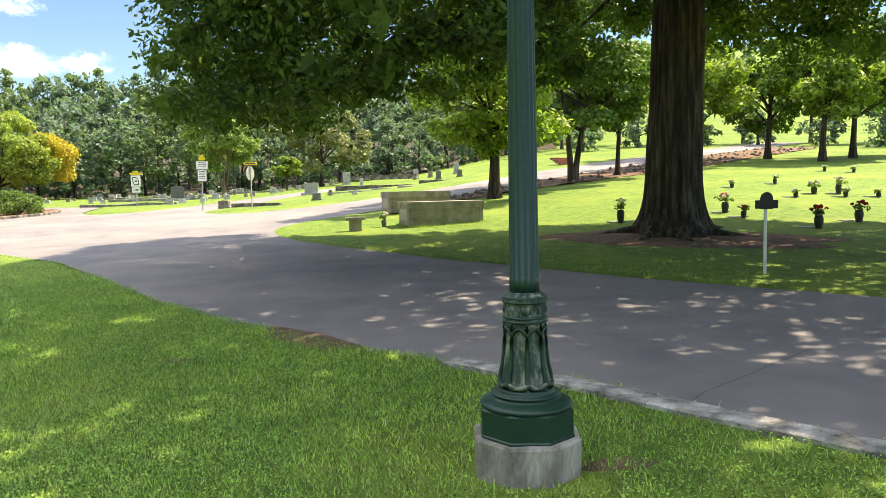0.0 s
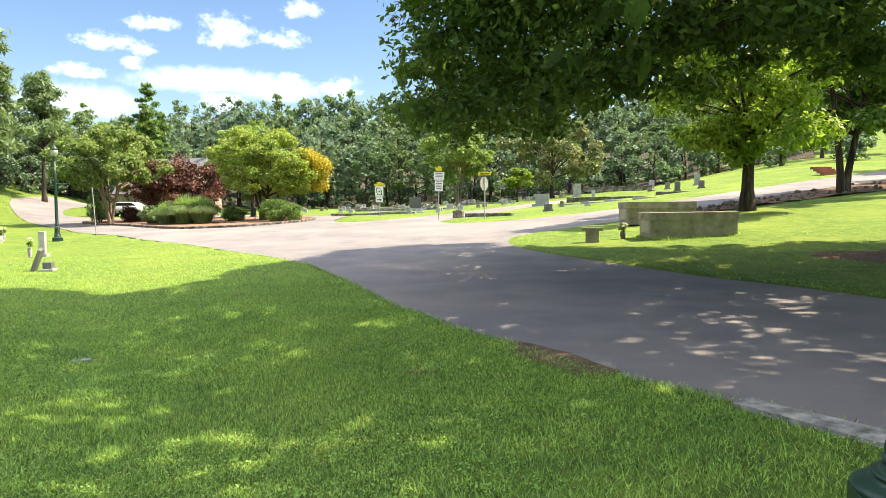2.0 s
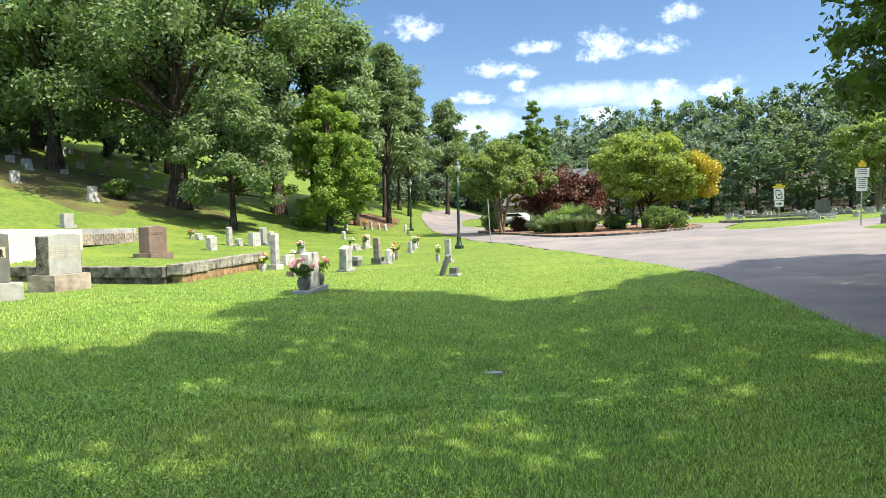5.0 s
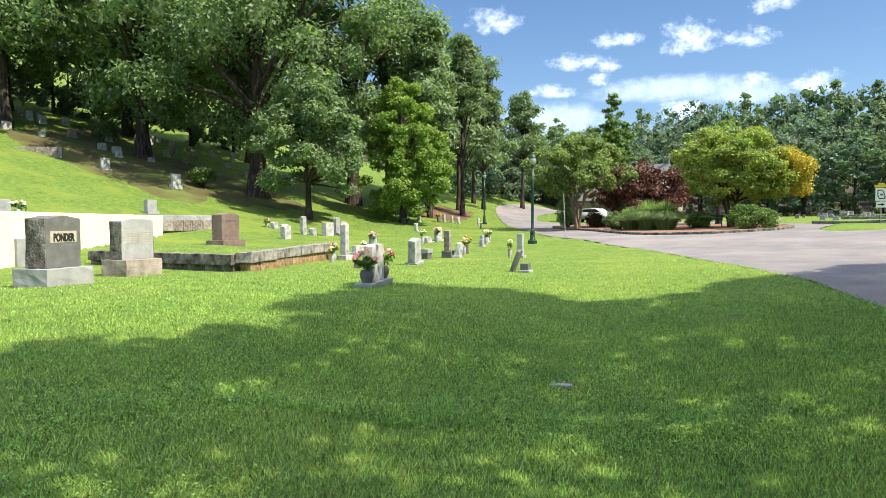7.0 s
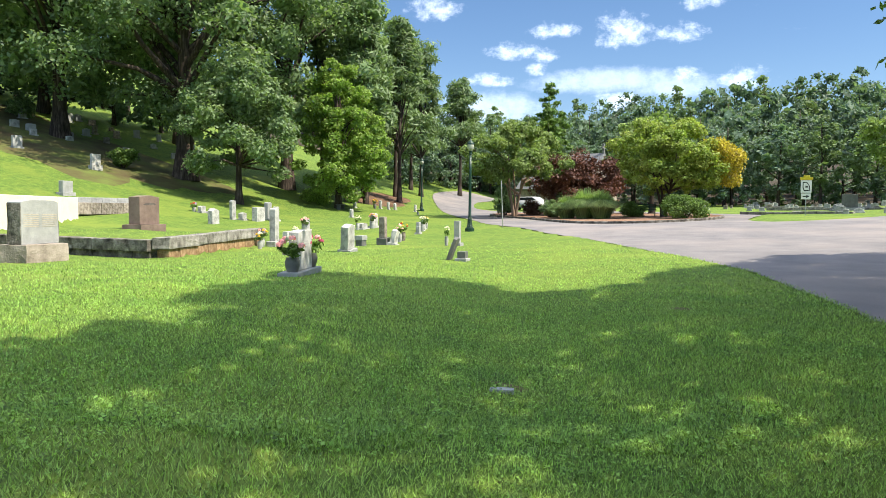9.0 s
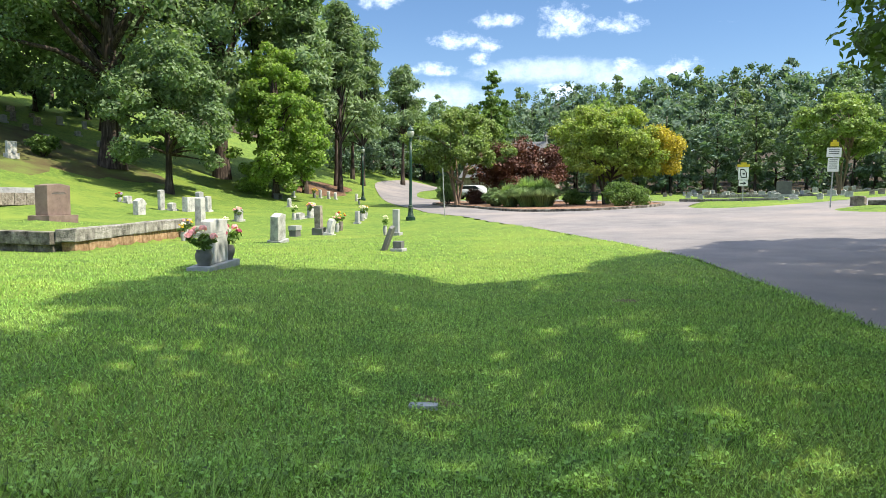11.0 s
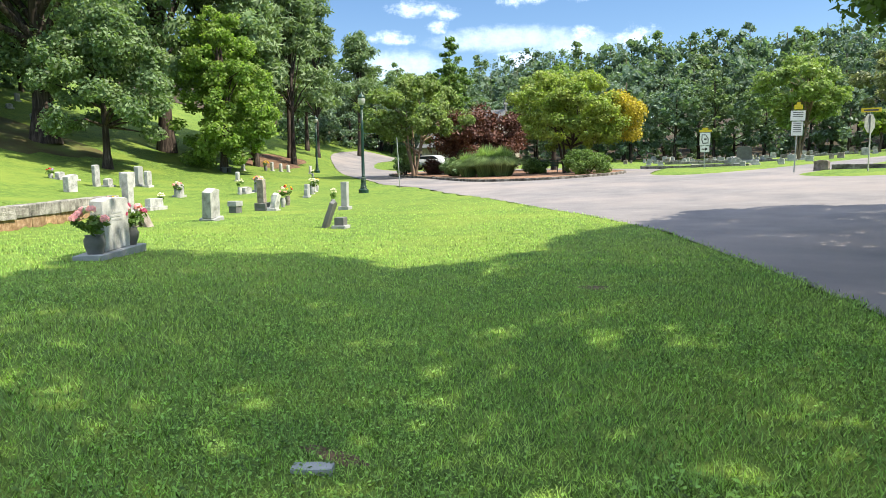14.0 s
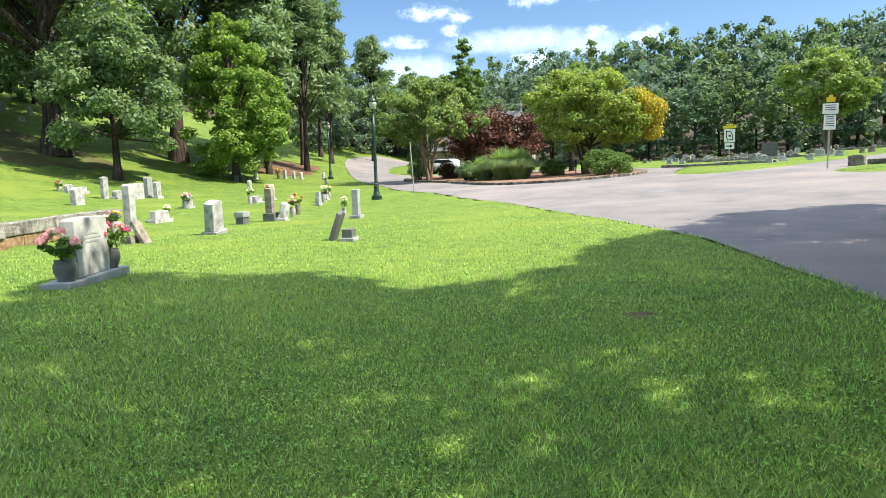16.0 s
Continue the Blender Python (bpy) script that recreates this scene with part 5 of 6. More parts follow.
bouquet(-36.3, 26.9, 0.75, ("petal_white", "petal_yellow"), "white flowers among short markers", 509, "granite_grey", 0.2)
gravestone(-39.0, 25.0, 0.85, 0.86, 0.2, 128, "marble", "arch", 0.12, "pale double gravestone with flowers", rows=2)
bouquet(-38.6, 24.7, 0.85, ("petal_pink", "petal_yellow"), "pale mixed flowers beside a pale gravestone", 510, "marble", 0.26)
bouquet(-37.9, 23.3, 0.82, "petal_white", "white flowers in an urn on a low pale base", 511, "marble", 0.2)
gravestone(-38.4, 23.9, 0.8, 0.36, 0.3, 128, "marble", "peak", 0.06, "low pale gravestone with a sloped top")
gravestone(-41.6, 16.35, 0.66, 0.84, 0.3, 128, "marble", "peak", 0.0, "short white marble gravestone with a pointed top", rise=0.12)
gravestone(-44.7, 18.5, 0.42, 1.16, 0.2, 128, "marble", "arch", 0.0, "tall narrow pale gravestone", rough=0.01)
gravestone(-44.4, 20.0, 0.92, 0.90, 0.36, 128, "marble", "flat", 0.0, "broad white marble gravestone")
gravestone(-45.4, 21.0, 0.50, 1.12, 0.26, 128, "granite_grey", "arch", 0.08, "tall grey granite gravestone")
gravestone(-44.6, 21.2, 0.44, 0.92, 0.22, 128, "marble", "arch", 0.1, "pale gravestone beside a taller one")
gravestone(-44.7, 19.1, 0.46, 0.46, 0.3, 128, "marble", "peak", 0.08, "small pale gravestone on a stepped base")
gravestone(-47.2, 17.4, 0.5, 0.42, 0.26, 128, "marble", "arch", 0.08, "small pale gravestone with flowers")
gravestone(-47.0, 18.0, 0.5, 0.36, 0.3, 128, "marble", "peak", 0.08, "small pale gravestone with a sloped top")
bouquet(-47.4, 17.0, 0.55, ("petal_lilac", "petal_red"), "dark silk flowers in a vase by a small grave", 512, "marble", 0.24)
gravestone(-49.2, 29.0, 0.34, 0.62, 0.18, 128, "marble", "arch", 0.06, "short pale gravestone on open grass")
gravestone(-57.0, 33.5, 0.38, 0.78, 0.18, 128, "marble", "arch", 0.06, "short pale gravestone near the trees")
bouquet(-57.5, 35.8, 0.85, "petal_yellow", "yellow flowers in a dark vase near the pine bank", 513, "granite_dark", 0.26)
for i, dx in enumerate((0.5, 1.2, 1.8)):
    gravestone(-58.0 + dx * 0.3, 36.1 + dx, 0.34, 0.74 - 0.06 * i, 0.18, 128, "marble", "arch", 0.05, "short pale gravestone near the pine bank")
bench = tagged(base("stone_bench", -55.0, 31.1, None, 128), "low dark granite bench near the trees", "bench")
bm = bmesh.new()
box(bm, 1.05, 0.4, 0.08, 0, 0, 0.36, 0.01)
part("seat", bm, M["granite_dark"], bench)
for sx in (-0.36, 0.36):
    bm = bmesh.new()
    box(bm, 0.14, 0.32, 0.44, sx, 0, -0.06, 0.01)
    part("leg", bm, M["granite_dark"], bench)
gravestone(-56.5, 39.5, 0.4, 0.66, 0.15, 128, "marble", "arch", 0.05, "short pale gravestone beside the far lamp")
bouquet(-52.3, 37.0, 0.6, "petal_white", "white flowers on the grass near the road", 514, "granite_grey", 0.18)

# flush marker in the lawn
mk = tagged(base("grave_marker", -7.2, 7.84, None, 46), "small grey stone marker flush with the grass", "gravestone")
part("marker", block_bm(0.21, 0.10, 0.03, 0.003, 11), M["granite_grey"], mk)
patch("bare_soil", -7.28, 8.02, 0.22, 0.10, 0.3, M["dirt"], 0.008, "bare soil behind a flush marker", "soil", 9)


# stone kerb of the raised plot
def stone_course(name, a, b, z_low, z_high, depth, length, label, mat, seed, group="", sink=0.15):
    rng = np.random.default_rng(seed)
    a, b = Vector(a), Vector(b)
    run = b - a
    total, d = run.length, 0.0
    top = tagged(base(name, a.x, a.y, 0.0), label, "wall", kind="structure")
    while d < total - 0.05:
        ln = min(length * rng.uniform(0.75, 1.3), total - d)
        c = a + run.normalized() * (d + ln / 2)
        bm = bmesh.new()
        box(bm, ln - 0.012, depth * rng.uniform(0.92, 1.05), z_high - z_low, bevel=0.02)
        bmesh.ops.subdivide_edges(bm, edges=[e for e in bm.edges if e.calc_length() > 0.15], cuts=2, use_grid_fill=True)
        roughen(bm, 0.022, 5.0, rng.random() * 50)
        ob = part("stone", bm, mat, top)
        ob.matrix_world = pose(c.x, c.y, z_low, 0, 0, math.degrees(math.atan2(run.y, run.x)))
        d += ln
    return top


stone_course("wall_plot_base", (-21.42, 8.62), (-28.4, 13.85), -0.3, 0.26, 0.34, 0.6, "rough brown fieldstone footing of a raised plot", M["fieldstone"], 601)
stone_course("wall_plot_coping", (-21.35, 8.55), (-28.5, 13.95), 0.26, 0.56, 0.46, 2.3, "weathered lichen-stained stone coping of a raised plot", M["coping"], 602)
stone_course("wall_plot_side", (-21.55, 8.42), (-27.3, 5.3), 0.20, 0.50, 0.40, 2.4, "black-stained stone kerb of a raised plot", M["stone_stained"], 603)
stone_course("wall_plot_side_base", (-21.6, 8.46), (-27.3, 5.36), -0.1, 0.20, 0.32, 0.7, "black-stained stone footing of a raised plot", M["stone_stained"], 604)
stone_course("kerb_terrace", (-41.3, 9.4), (-45.4, 13.4), 0.9, 1.5, 0.4, 0.9, "low rough stone terrace wall", M["stone_rough"], 606)
stone_course("kerb_terrace_top", (-42.6, 9.4), (-46.2, 13.2), 1.45, 1.78, 0.5, 1.2, "row of low grey grave covers on the terrace", M["granite_grey"], 607)
bm = bmesh.new()
a, b = Vector((-23.52, 1.22)), Vector((-40.1, 9.13))
box(bm, (b - a).length, 0.66, 1.85, z=-0.12, bevel=0.015, m=pose((a.x + b.x) / 2, (a.y + b.y) / 2, 0, 0, 0, math.degrees(math.atan2((b - a).y, (b - a).x))))
tagged(mesh_object("wall_white", bm, M["cream"]), "smooth cream painted retaining wall", "wall", kind="structure")
gravestone(-47.9, 9.98, 0.74, 0.86, 0.3, 128, "granite_grey", "flat", 0.14, "grey granite gravestone on the upper terrace")
gravestone(-30.3, 2.4, 1.3, 0.75, 0.4, 128, "granite_grey", "flat", 0.2, "wide grey granite monument above the white wall", z=1.5)
bouquet(-29.8, 3.25, 0.6, "petal_white", "white flowers beside a wide granite monument", 515, "marble", 0.25, 1.55)
gravestone(-61.0, 8.7, 0.72, 0.92, 0.2, 120, "granite_grey", "arch", 0.1, "lone grey gravestone on the grassy slope")
gravestone(-57.8, 13.2, 0.70, 1.2, 0.25, 120, "marble", "flat", 0.35, "pale gravestone on a stepped base on the slope")
rs = np.random.default_rng(700)
for i in range(46):
    x, y = rs.uniform(-85, -67), rs.uniform(-6, 24)
    gravestone(x, y, rs.uniform(0.4, 0.8), rs.uniform(0.4, 0.95), 0.22, 115 + rs.normal() * 8, ("marble", "granite_grey", "stone_rough")[i % 3], ("arch", "flat", "peak", "serp")[int(rs.integers(4))], 0.1 if i % 2 else 0.0, ("weathered pale gravestone on the wooded hillside", "grey granite gravestone on the wooded hillside", "rough stone marker on the wooded hillside")[i % 3], group="hillside gravestones")
stone_course("wall_hill", (-64.5, 2.2), (-63.0, 6.0), 6.2, 7.1, 0.4, 0.8, "low rough stone wall on the hillside", M["stone_rough"], 608)
shrub("clipped dark hedge on the hilltop", -77.5, 10.5, 2.6, 1.2, 1.8, "leaf_dark", 95, 0.2, 5000, "hedge")

# ---- graves north of the road ----
def table_tomb(x, y, turn, w, d, h, label):
    ob = tagged(base("box_tomb", x, y, None, turn), label, "tomb", "box tombs")
    bm = bmesh.new()
    box(bm, w, d, h - 0.10, z=-0.05, bevel=0.012)
    part("chest", bm, M["tomb_stone"], ob)
    bm = block_bm(w + 0.10, d + 0.10, 0.13, 0.006, w)
    bmesh.ops.translate(bm, verts=bm.verts, vec=(0, 0, h - 0.13))
    part("lid", bm, M["tomb_stone"], ob, "flat stone lid with a pale worn top")
    for s in (-1, 1):
        bm = bmesh.new()
        box(bm, 0.14, d + 0.04, h - 0.16, s * (w / 2 - 0.05), 0, -0.03, 0.01)
        part("pilaster", bm, M["tomb_stone"], ob)
    bm = bmesh.new()
    box(bm, 0.02, d * 0.62, h * 0.52, -w / 2 - 0.028, 0, h * 0.18)
    part("panel", bm, M["inset"], ob, "inscribed pale end panel")
    return ob


table_tomb(-2.0, 26.05, 26, 2.7, 1.15, 0.78, "large tan stone box tomb with a flat lid")
table_tomb(-3.55, 31.0, 26, 2.6, 1.2, 0.84, "large tan stone box tomb behind a similar one")
st = tagged(base("stone_bench", -4.75, 24.55, None, 12), "small carved stone seat beside the box tombs", "bench")
for nm, args in (("seat", (0.66, 0.34, 0.10, 0, 0, 0.36, 0.01)), ("leg", (0.42, 0.26, 0.42, 0, 0, -0.04, 0.01))):
    bm = bmesh.new()
    box(bm, *args)
    part(nm, bm, M["tomb_stone"], st)
bouquet(-3.95, 25.5, 0.52, ("petal_white", "petal_lilac"), "white flowers in a dark vase beside a box tomb", 520, "granite_dark", 0.17)
for i, (x, y, h, p) in enumerate(((4.0, 24.6, 0.78, "petal_white"), (7.9, 26.7, 0.68, ("petal_lilac", "petal_pink")), (8.05, 25.2, 0.42, ("petal_red", "petal_lilac")), (9.2, 22.3, 0.68, "petal_red"), (10.9, 23.6, 0.66, "petal_red"),
                                  (13.4, 37.4, 0.5, "petal_white"), (13.2, 32.4, 0.55, "petal_lilac"), (14.1, 32.2, 0.72, ("petal_lilac", "petal_white")), (14.9, 30.6, 0.32, "petal_white"), (12.0, 31.2, 0.34, "petal_lilac"),
                                  (18.9, 44.9, 0.34, "petal_white"), (19.9, 43.5, 0.38, "petal_white"), (13.8, 30.9, 0.42, "petal_white"), (11.0, 36.2, 0.35, "petal_lilac"))):
    bouquet(x, y, h, p, "silk flowers in a bronze vase at a flush grave", 530 + i, "dark_metal", 0.23 if h > 0.5 else 0.17, None, h * 0.55)
    fm = tagged(base("grave_marker", x - 0.1, y + 0.28, None, 10), "flush bronze and granite grave marker in the lawn", "gravestone", "flush markers")
    part("marker", block_bm(0.6, 0.32, 0.03, 0.003, i), M["granite_grey"], fm)

plq = tagged(base("plaque_sign", 4.95, 14.3, None, 12), "black arched plaque on a thin pale post", "sign")
bm = bmesh.new()
box(bm, 0.05, 0.03, 1.32, z=-0.12, bevel=0.004)
part("post", bm, M["white_metal"], plq)
bm = slab_bm(0.24, 0.03, 0.30, "arch", 0.12, 0.004)
bmesh.ops.translate(bm, verts=bm.verts, vec=(0, -0.03, 1.16))
part("arch", bm, M["black_sign"], plq)
bm = bmesh.new()
box(bm, 0.42, 0.035, 0.15, 0, -0.03, 1.17, 0.004)
part("plate", bm, M["black_sign"], plq)


# road signs
def post_bm(h, r=0.03):
    bm = bmesh.new()
    box(bm, r * 2, r * 1.2, h + 0.3, z=-0.3, bevel=0.006)
    return bm


def face_to(x, y, extra=0.0):
    """Heading that turns a sign's front (-y) to the lawn where the walk is."""
    return math.degrees(math.atan2(4 - y, -2 - x)) + 90 + extra


def plate(parent, w, h, z, mat, label="", y=-0.04):
    bm = bmesh.new()
    box(bm, w, 0.012, h, 0, y, z, 0.004)
    return part("plate", bm, M[mat], parent, label)


sa = tagged(base("road_sign", -16.75, 39.5, None, face_to(-16.75, 39.5), (0, 1.5)), "two white notice plates on a leaning post with a yellow finial", "sign")
part("post", post_bm(2.65), M["galvanised"], sa)
for w, h, z, n in ((0.60, 0.44, 2.28, 3), (0.46, 0.62, 1.62, 5)):
    pl = plate(sa, w, h, z, "white_sign", "white notice plate")
    bm = bmesh.new()
    for k in range(n):
        box(bm, w * 0.7, 0.004, 0.03, 0, -0.050, z + h - 0.09 - k * 0.095)
    part("lettering", bm, M["ink"], pl, "lines of text too small to read")
bm = bmesh.new()
box(bm, 0.34, 0.03, 0.20, 0, 0, 2.78, 0.01)
box(bm, 0.16, 0.03, 0.12, 0, 0, 2.96, 0.01)
part("topper", bm, M["yellow_sign"], sa, "yellow shaped topper")
ss = tagged(base("stop_sign", -13.4, 38.2, None, face_to(-13.4, 38.2, 58)), "octagonal road sign seen from its bare metal back", "sign")
part("post", post_bm(2.25), M["galvanised"], ss)
bm = lathe([(0.40, 0), (0.40, 0.012)], 8, turn=math.pi / 8)
bmesh.ops.transform(bm, matrix=pose(0, 0.04, 1.92, 90), verts=bm.verts)
part("plate", bm, M["galvanised"], ss, "bare metal back of an octagonal plate")
sn = part("name_plate", (lambda q: (box(q, 0.70, 0.02, 0.17, 0, 0, 2.36, 0.004), q)[1])(bmesh.new()), M["yellow_sign"], ss, "yellow and black street name plate")
sn.rotation_euler = (0, 0, radians(-58))
bm = bmesh.new()
box(bm, 0.52, 0.006, 0.06, 0, -0.014, 2.41)
sl = part("lettering", bm, M["ink"], sn, "short word too small to read")
sp = tagged(base("route_sign", -24.9, 47.3, None, face_to(-24.9, 47.3)), "white route marker over a white arrow plate on a post", "sign")
part("post", post_bm(2.15), M["galvanised"], sp)
pl = plate(sp, 0.60, 0.76, 1.38, "white_sign", "white route marker plate")
bm = bmesh.new()
vs = [bm.verts.new((x, -0.049, z + 1.76)) for x, z in ((-0.20, 0.28), (0.04, 0.28), (0.20, 0.02), (0.20, -0.26), (-0.12, -0.28), (-0.20, -0.05))]
inner = [bm.verts.new((v.co.x * 0.76, -0.049, (v.co.z - 1.76) * 0.80 + 1.76)) for v in vs]
for i in range(6):
    bm.faces.new((vs[i], vs[(i + 1) % 6], inner[(i + 1) % 6], inner[i]))
part("outline", bm, M["black_sign"], pl, "black state outline")
bm = bmesh.new()
box(bm, 0.14, 0.004, 0.10, 0.02, -0.05, 1.70)
part("number", bm, M["ink"], pl, "route number too small to read")
pl = plate(sp, 0.52, 0.36, 0.98, "white_sign", "white arrow plate")
bm = bmesh.new()
vs = [bm.verts.new((x, -0.049, z + 1.16)) for x, z in ((-0.18, 0.03), (0.02, 0.03), (0.02, 0.10), (0.18, 0.0), (0.02, -0.10), (0.02, -0.03), (-0.18, -0.03))]
bm.faces.new(vs)
part("arrow", bm, M["black_sign"], pl, "black arrow")
bm = bmesh.new()
box(bm, 0.72, 0.02, 0.14, 0, 0, 2.18, 0.01)
box(bm, 0.34, 0.02, 0.12, 0, 0, 2.32, 0.01)
part("topper", bm, M["yellow_sign"], sp, "dull yellow shaped topper")
stake = tagged(base("stake", -33.6, 30.4, None, 0, (0, -4)), "thin pale marker stake in the lawn", "stake")
bm = bmesh.new()
box(bm, 0.045, 0.03, 2.9, z=-0.2)
part("stake_rod", bm, M["galvanised"], stake)

# cemetery beyond the junction
gravestone(-27.0, 57.6, 1.02, 1.22, 0.35, 25, "granite_dark", "serp", 0.22, "tall dark granite monument on a wide base", foot_w=1.9, foot_mat="granite_grey")
gravestone(-14.4, 53.3, 1.0, 0.95, 0.35, 10, "granite_grey", "flat", 0.15, "wide grey granite monument on the rise", foot_w=1.5)
gravestone(-16.0, 40.7, 0.62, 0.44, 0.3, 5, "stone_rough", "arch", 0.0, "rough low boulder-like stone beside a plot kerb", rough=0.03)
stone_course("kerb_plot", (-15.6, 40.9), (-12.6, 40.6), 0.95, 1.28, 0.3, 1.2, "dark stone kerb of a grave plot", M["stone_stained"], 609)
gravestone(-11.3, 43.5, 0.5, 0.5, 0.2, 10, "granite_dark", "flat", 0.1, "small dark granite gravestone on a plot")
stone_course("kerb_plot", (-13.4, 57.0), (-6.4, 54.7), 1.9, 2.34, 0.35, 2.2, "stained stone retaining kerb of a large plot", M["stone_stained"], 610)
stone_course("kerb_plot", (-6.4, 54.7), (-2.8, 56.3), 2.25, 2.62, 0.35, 2.2, "stained stone retaining kerb of a large plot", M["stone_stained"], 611)
stone_course("kerb_plot", (-14.6, 68.5), (-8.0, 66.0), 3.0, 3.42, 0.4, 1.2, "overgrown rough stone kerb on the rise", M["stone_stained"], 612)
for x, y, w, h, m in ((-8.2, 66.5, 0.45, 0.95, "granite_grey"), (-4.4, 66.0, 0.45, 1.0, "granite_grey"), (-12.6, 63.0, 0.3, 0.75, "marble"), (-5.3, 58.5, 0.4, 0.7, "granite_dark"), (-3.6, 58.8, 0.4, 0.6, "granite_dark"), (-6.8, 66.0, 0.4, 0.6, "stone_rough"), (-17.2, 77, 0.8, 1.4, "marble"), (-9.8, 47.5, 0.3, 0.3, "granite_grey"), (-11.9, 49.2, 0.25, 0.4, "stone_rough")):
    gravestone(x, y, w, h, 0.25, 15, m, "arch", 0.1, "upright old gravestone on the sunny rise", group="gravestones on the rise")
for x, y in ((-12.0, 52.0), (-10.3, 51.5), (-8.8, 52.2), (-6.7, 51.4)):
    lg = tagged(base("grave_ledger", x, y, None, 20), "flat pale ledger stone in the grass", "gravestone", "ledger stones")
    part("ledger", block_bm(1.6, 0.7, 0.08, 0.006, x), M["marble"], lg)
rc = np.random.default_rng(710)
for i in range(150):
    x, y = rc.uniform(-50, -20.5), rc.uniform(48, 90)
    if y < 58 - (x + 25) * 0.25 and x < -27:
        continue
    gravestone(x, y, rc.uniform(0.26, 0.58), rc.uniform(0.2, 0.58), 0.20, 20 + rc.normal() * 8, ("marble", "granite_grey", "stone_rough", "marble")[i % 4], ("arch", "flat", "peak", "serp")[int(rc.integers(4))], 0.1 if i % 2 else 0.0,
               ("white marble gravestone in the flat burial ground", "grey granite gravestone in the flat burial ground", "rough stone marker in the flat burial ground", "white marble gravestone in the flat burial ground")[i % 4], group="gravestones beyond the junction")
for k, (x0, y0, x1, y1) in enumerate(((-33.5, 54.5, -27.5, 51.0), (-29.5, 60, -23.0, 57.5), (-38, 66, -24, 63), (-30, 72, -20.5, 69), (-44, 74, -31, 76), (-27.2, 50.2, -23.0, 49.4))):
    zz = ground((x0 + x1) / 2, (y0 + y1) / 2)
    stone_course("kerb_plot", (x0, y0), (x1, y1), zz - 0.2, zz + 0.15, 0.3, 1.8, "weathered grey kerb of a burial plot", M["coping"], 620 + k)


# bank with rocks below the upper road
bank = [p for p in far_line if p.y > 33 and p.y < 80]
off_a, off_b = [], []
for i, p in enumerate(bank):
    d = (bank[min(i + 1, len(bank) - 1)] - bank[max(i - 1, 0)]).normalized()
    nrm = Vector((d.y, -d.x))
    off_a.append(p + nrm * 0.5)
    off_b.append(p + nrm * (1.6 + 4.2 * min(1.0, i / 45) + 0.4 * noise.noise((p.x, p.y, 5))))
filled("bank", off_a + off_b[::-1], [], M["litter"], 0.05, [(-8, 40, 32, 85, 1.0)], "brown leaf litter bank below the upper road", "bank", 0.12)
rb = np.random.default_rng(720)
bm = bmesh.new()
for i in range(260):
    k = int(rb.integers(len(off_a)))
    p = off_a[k].lerp(off_b[k], rb.random())
    s = rb.uniform(0.06, 0.18)
    bmesh.ops.create_icosphere(bm, subdivisions=1, radius=s, matrix=Matrix.Translation((p.x, p.y, ground(p.x, p.y) + 0.06)) @ Euler((rb.random() * 3, rb.random() * 3, 0)).to_matrix().to_4x4() @ Matrix.Diagonal((1.3, 1, 0.7, 1)))
tagged(mesh_object("bank_rocks", bm, M["rock"]), "loose grey-brown rocks on the bank", "rock", kind="stuff")
steps = tagged(base("garden_steps", 5.3, 62.2, None, 35), "short flight of worn brick steps up the rise", "steps")
for k in range(4):
    bm = bmesh.new()
    box(bm, 1.6, 0.4, 0.18, 0, 0.36 * k, 0.17 * k - 0.05, 0.01)
    part("step", bm, M["brick_red"], steps)

# ---- island furniture, car and small building ----
gb = tagged(base("garden_bench", -35.7, 45.6, ground(-35.7, 45.6) + 0.06, face_to(-35.7, 45.6)), "dark green slatted garden bench on the island", "bench")
for k in range(4):
    bm = bmesh.new()
    box(bm, 1.7, 0.09, 0.03, 0, -0.18 + k * 0.12, 0.43, 0.005)
    part("slat", bm, M["green_wood"], gb)
for k in range(4):
    bm = bmesh.new()
    box(bm, 1.7, 0.03, 0.08, 0, 0.26 + k * 0.02, 0.50 + k * 0.11, 0.005)
    part("slat", bm, M["green_wood"], gb)
for sx in (-0.75, 0.75):
    for sy, hh in ((-0.2, 0.62), (0.24, 0.92)):
        bm = bmesh.new()
        box(bm, 0.06, 0.06, hh + 0.1, sx, sy, -0.1, 0.006)
        part("leg", bm, M["dark_metal"], gb)


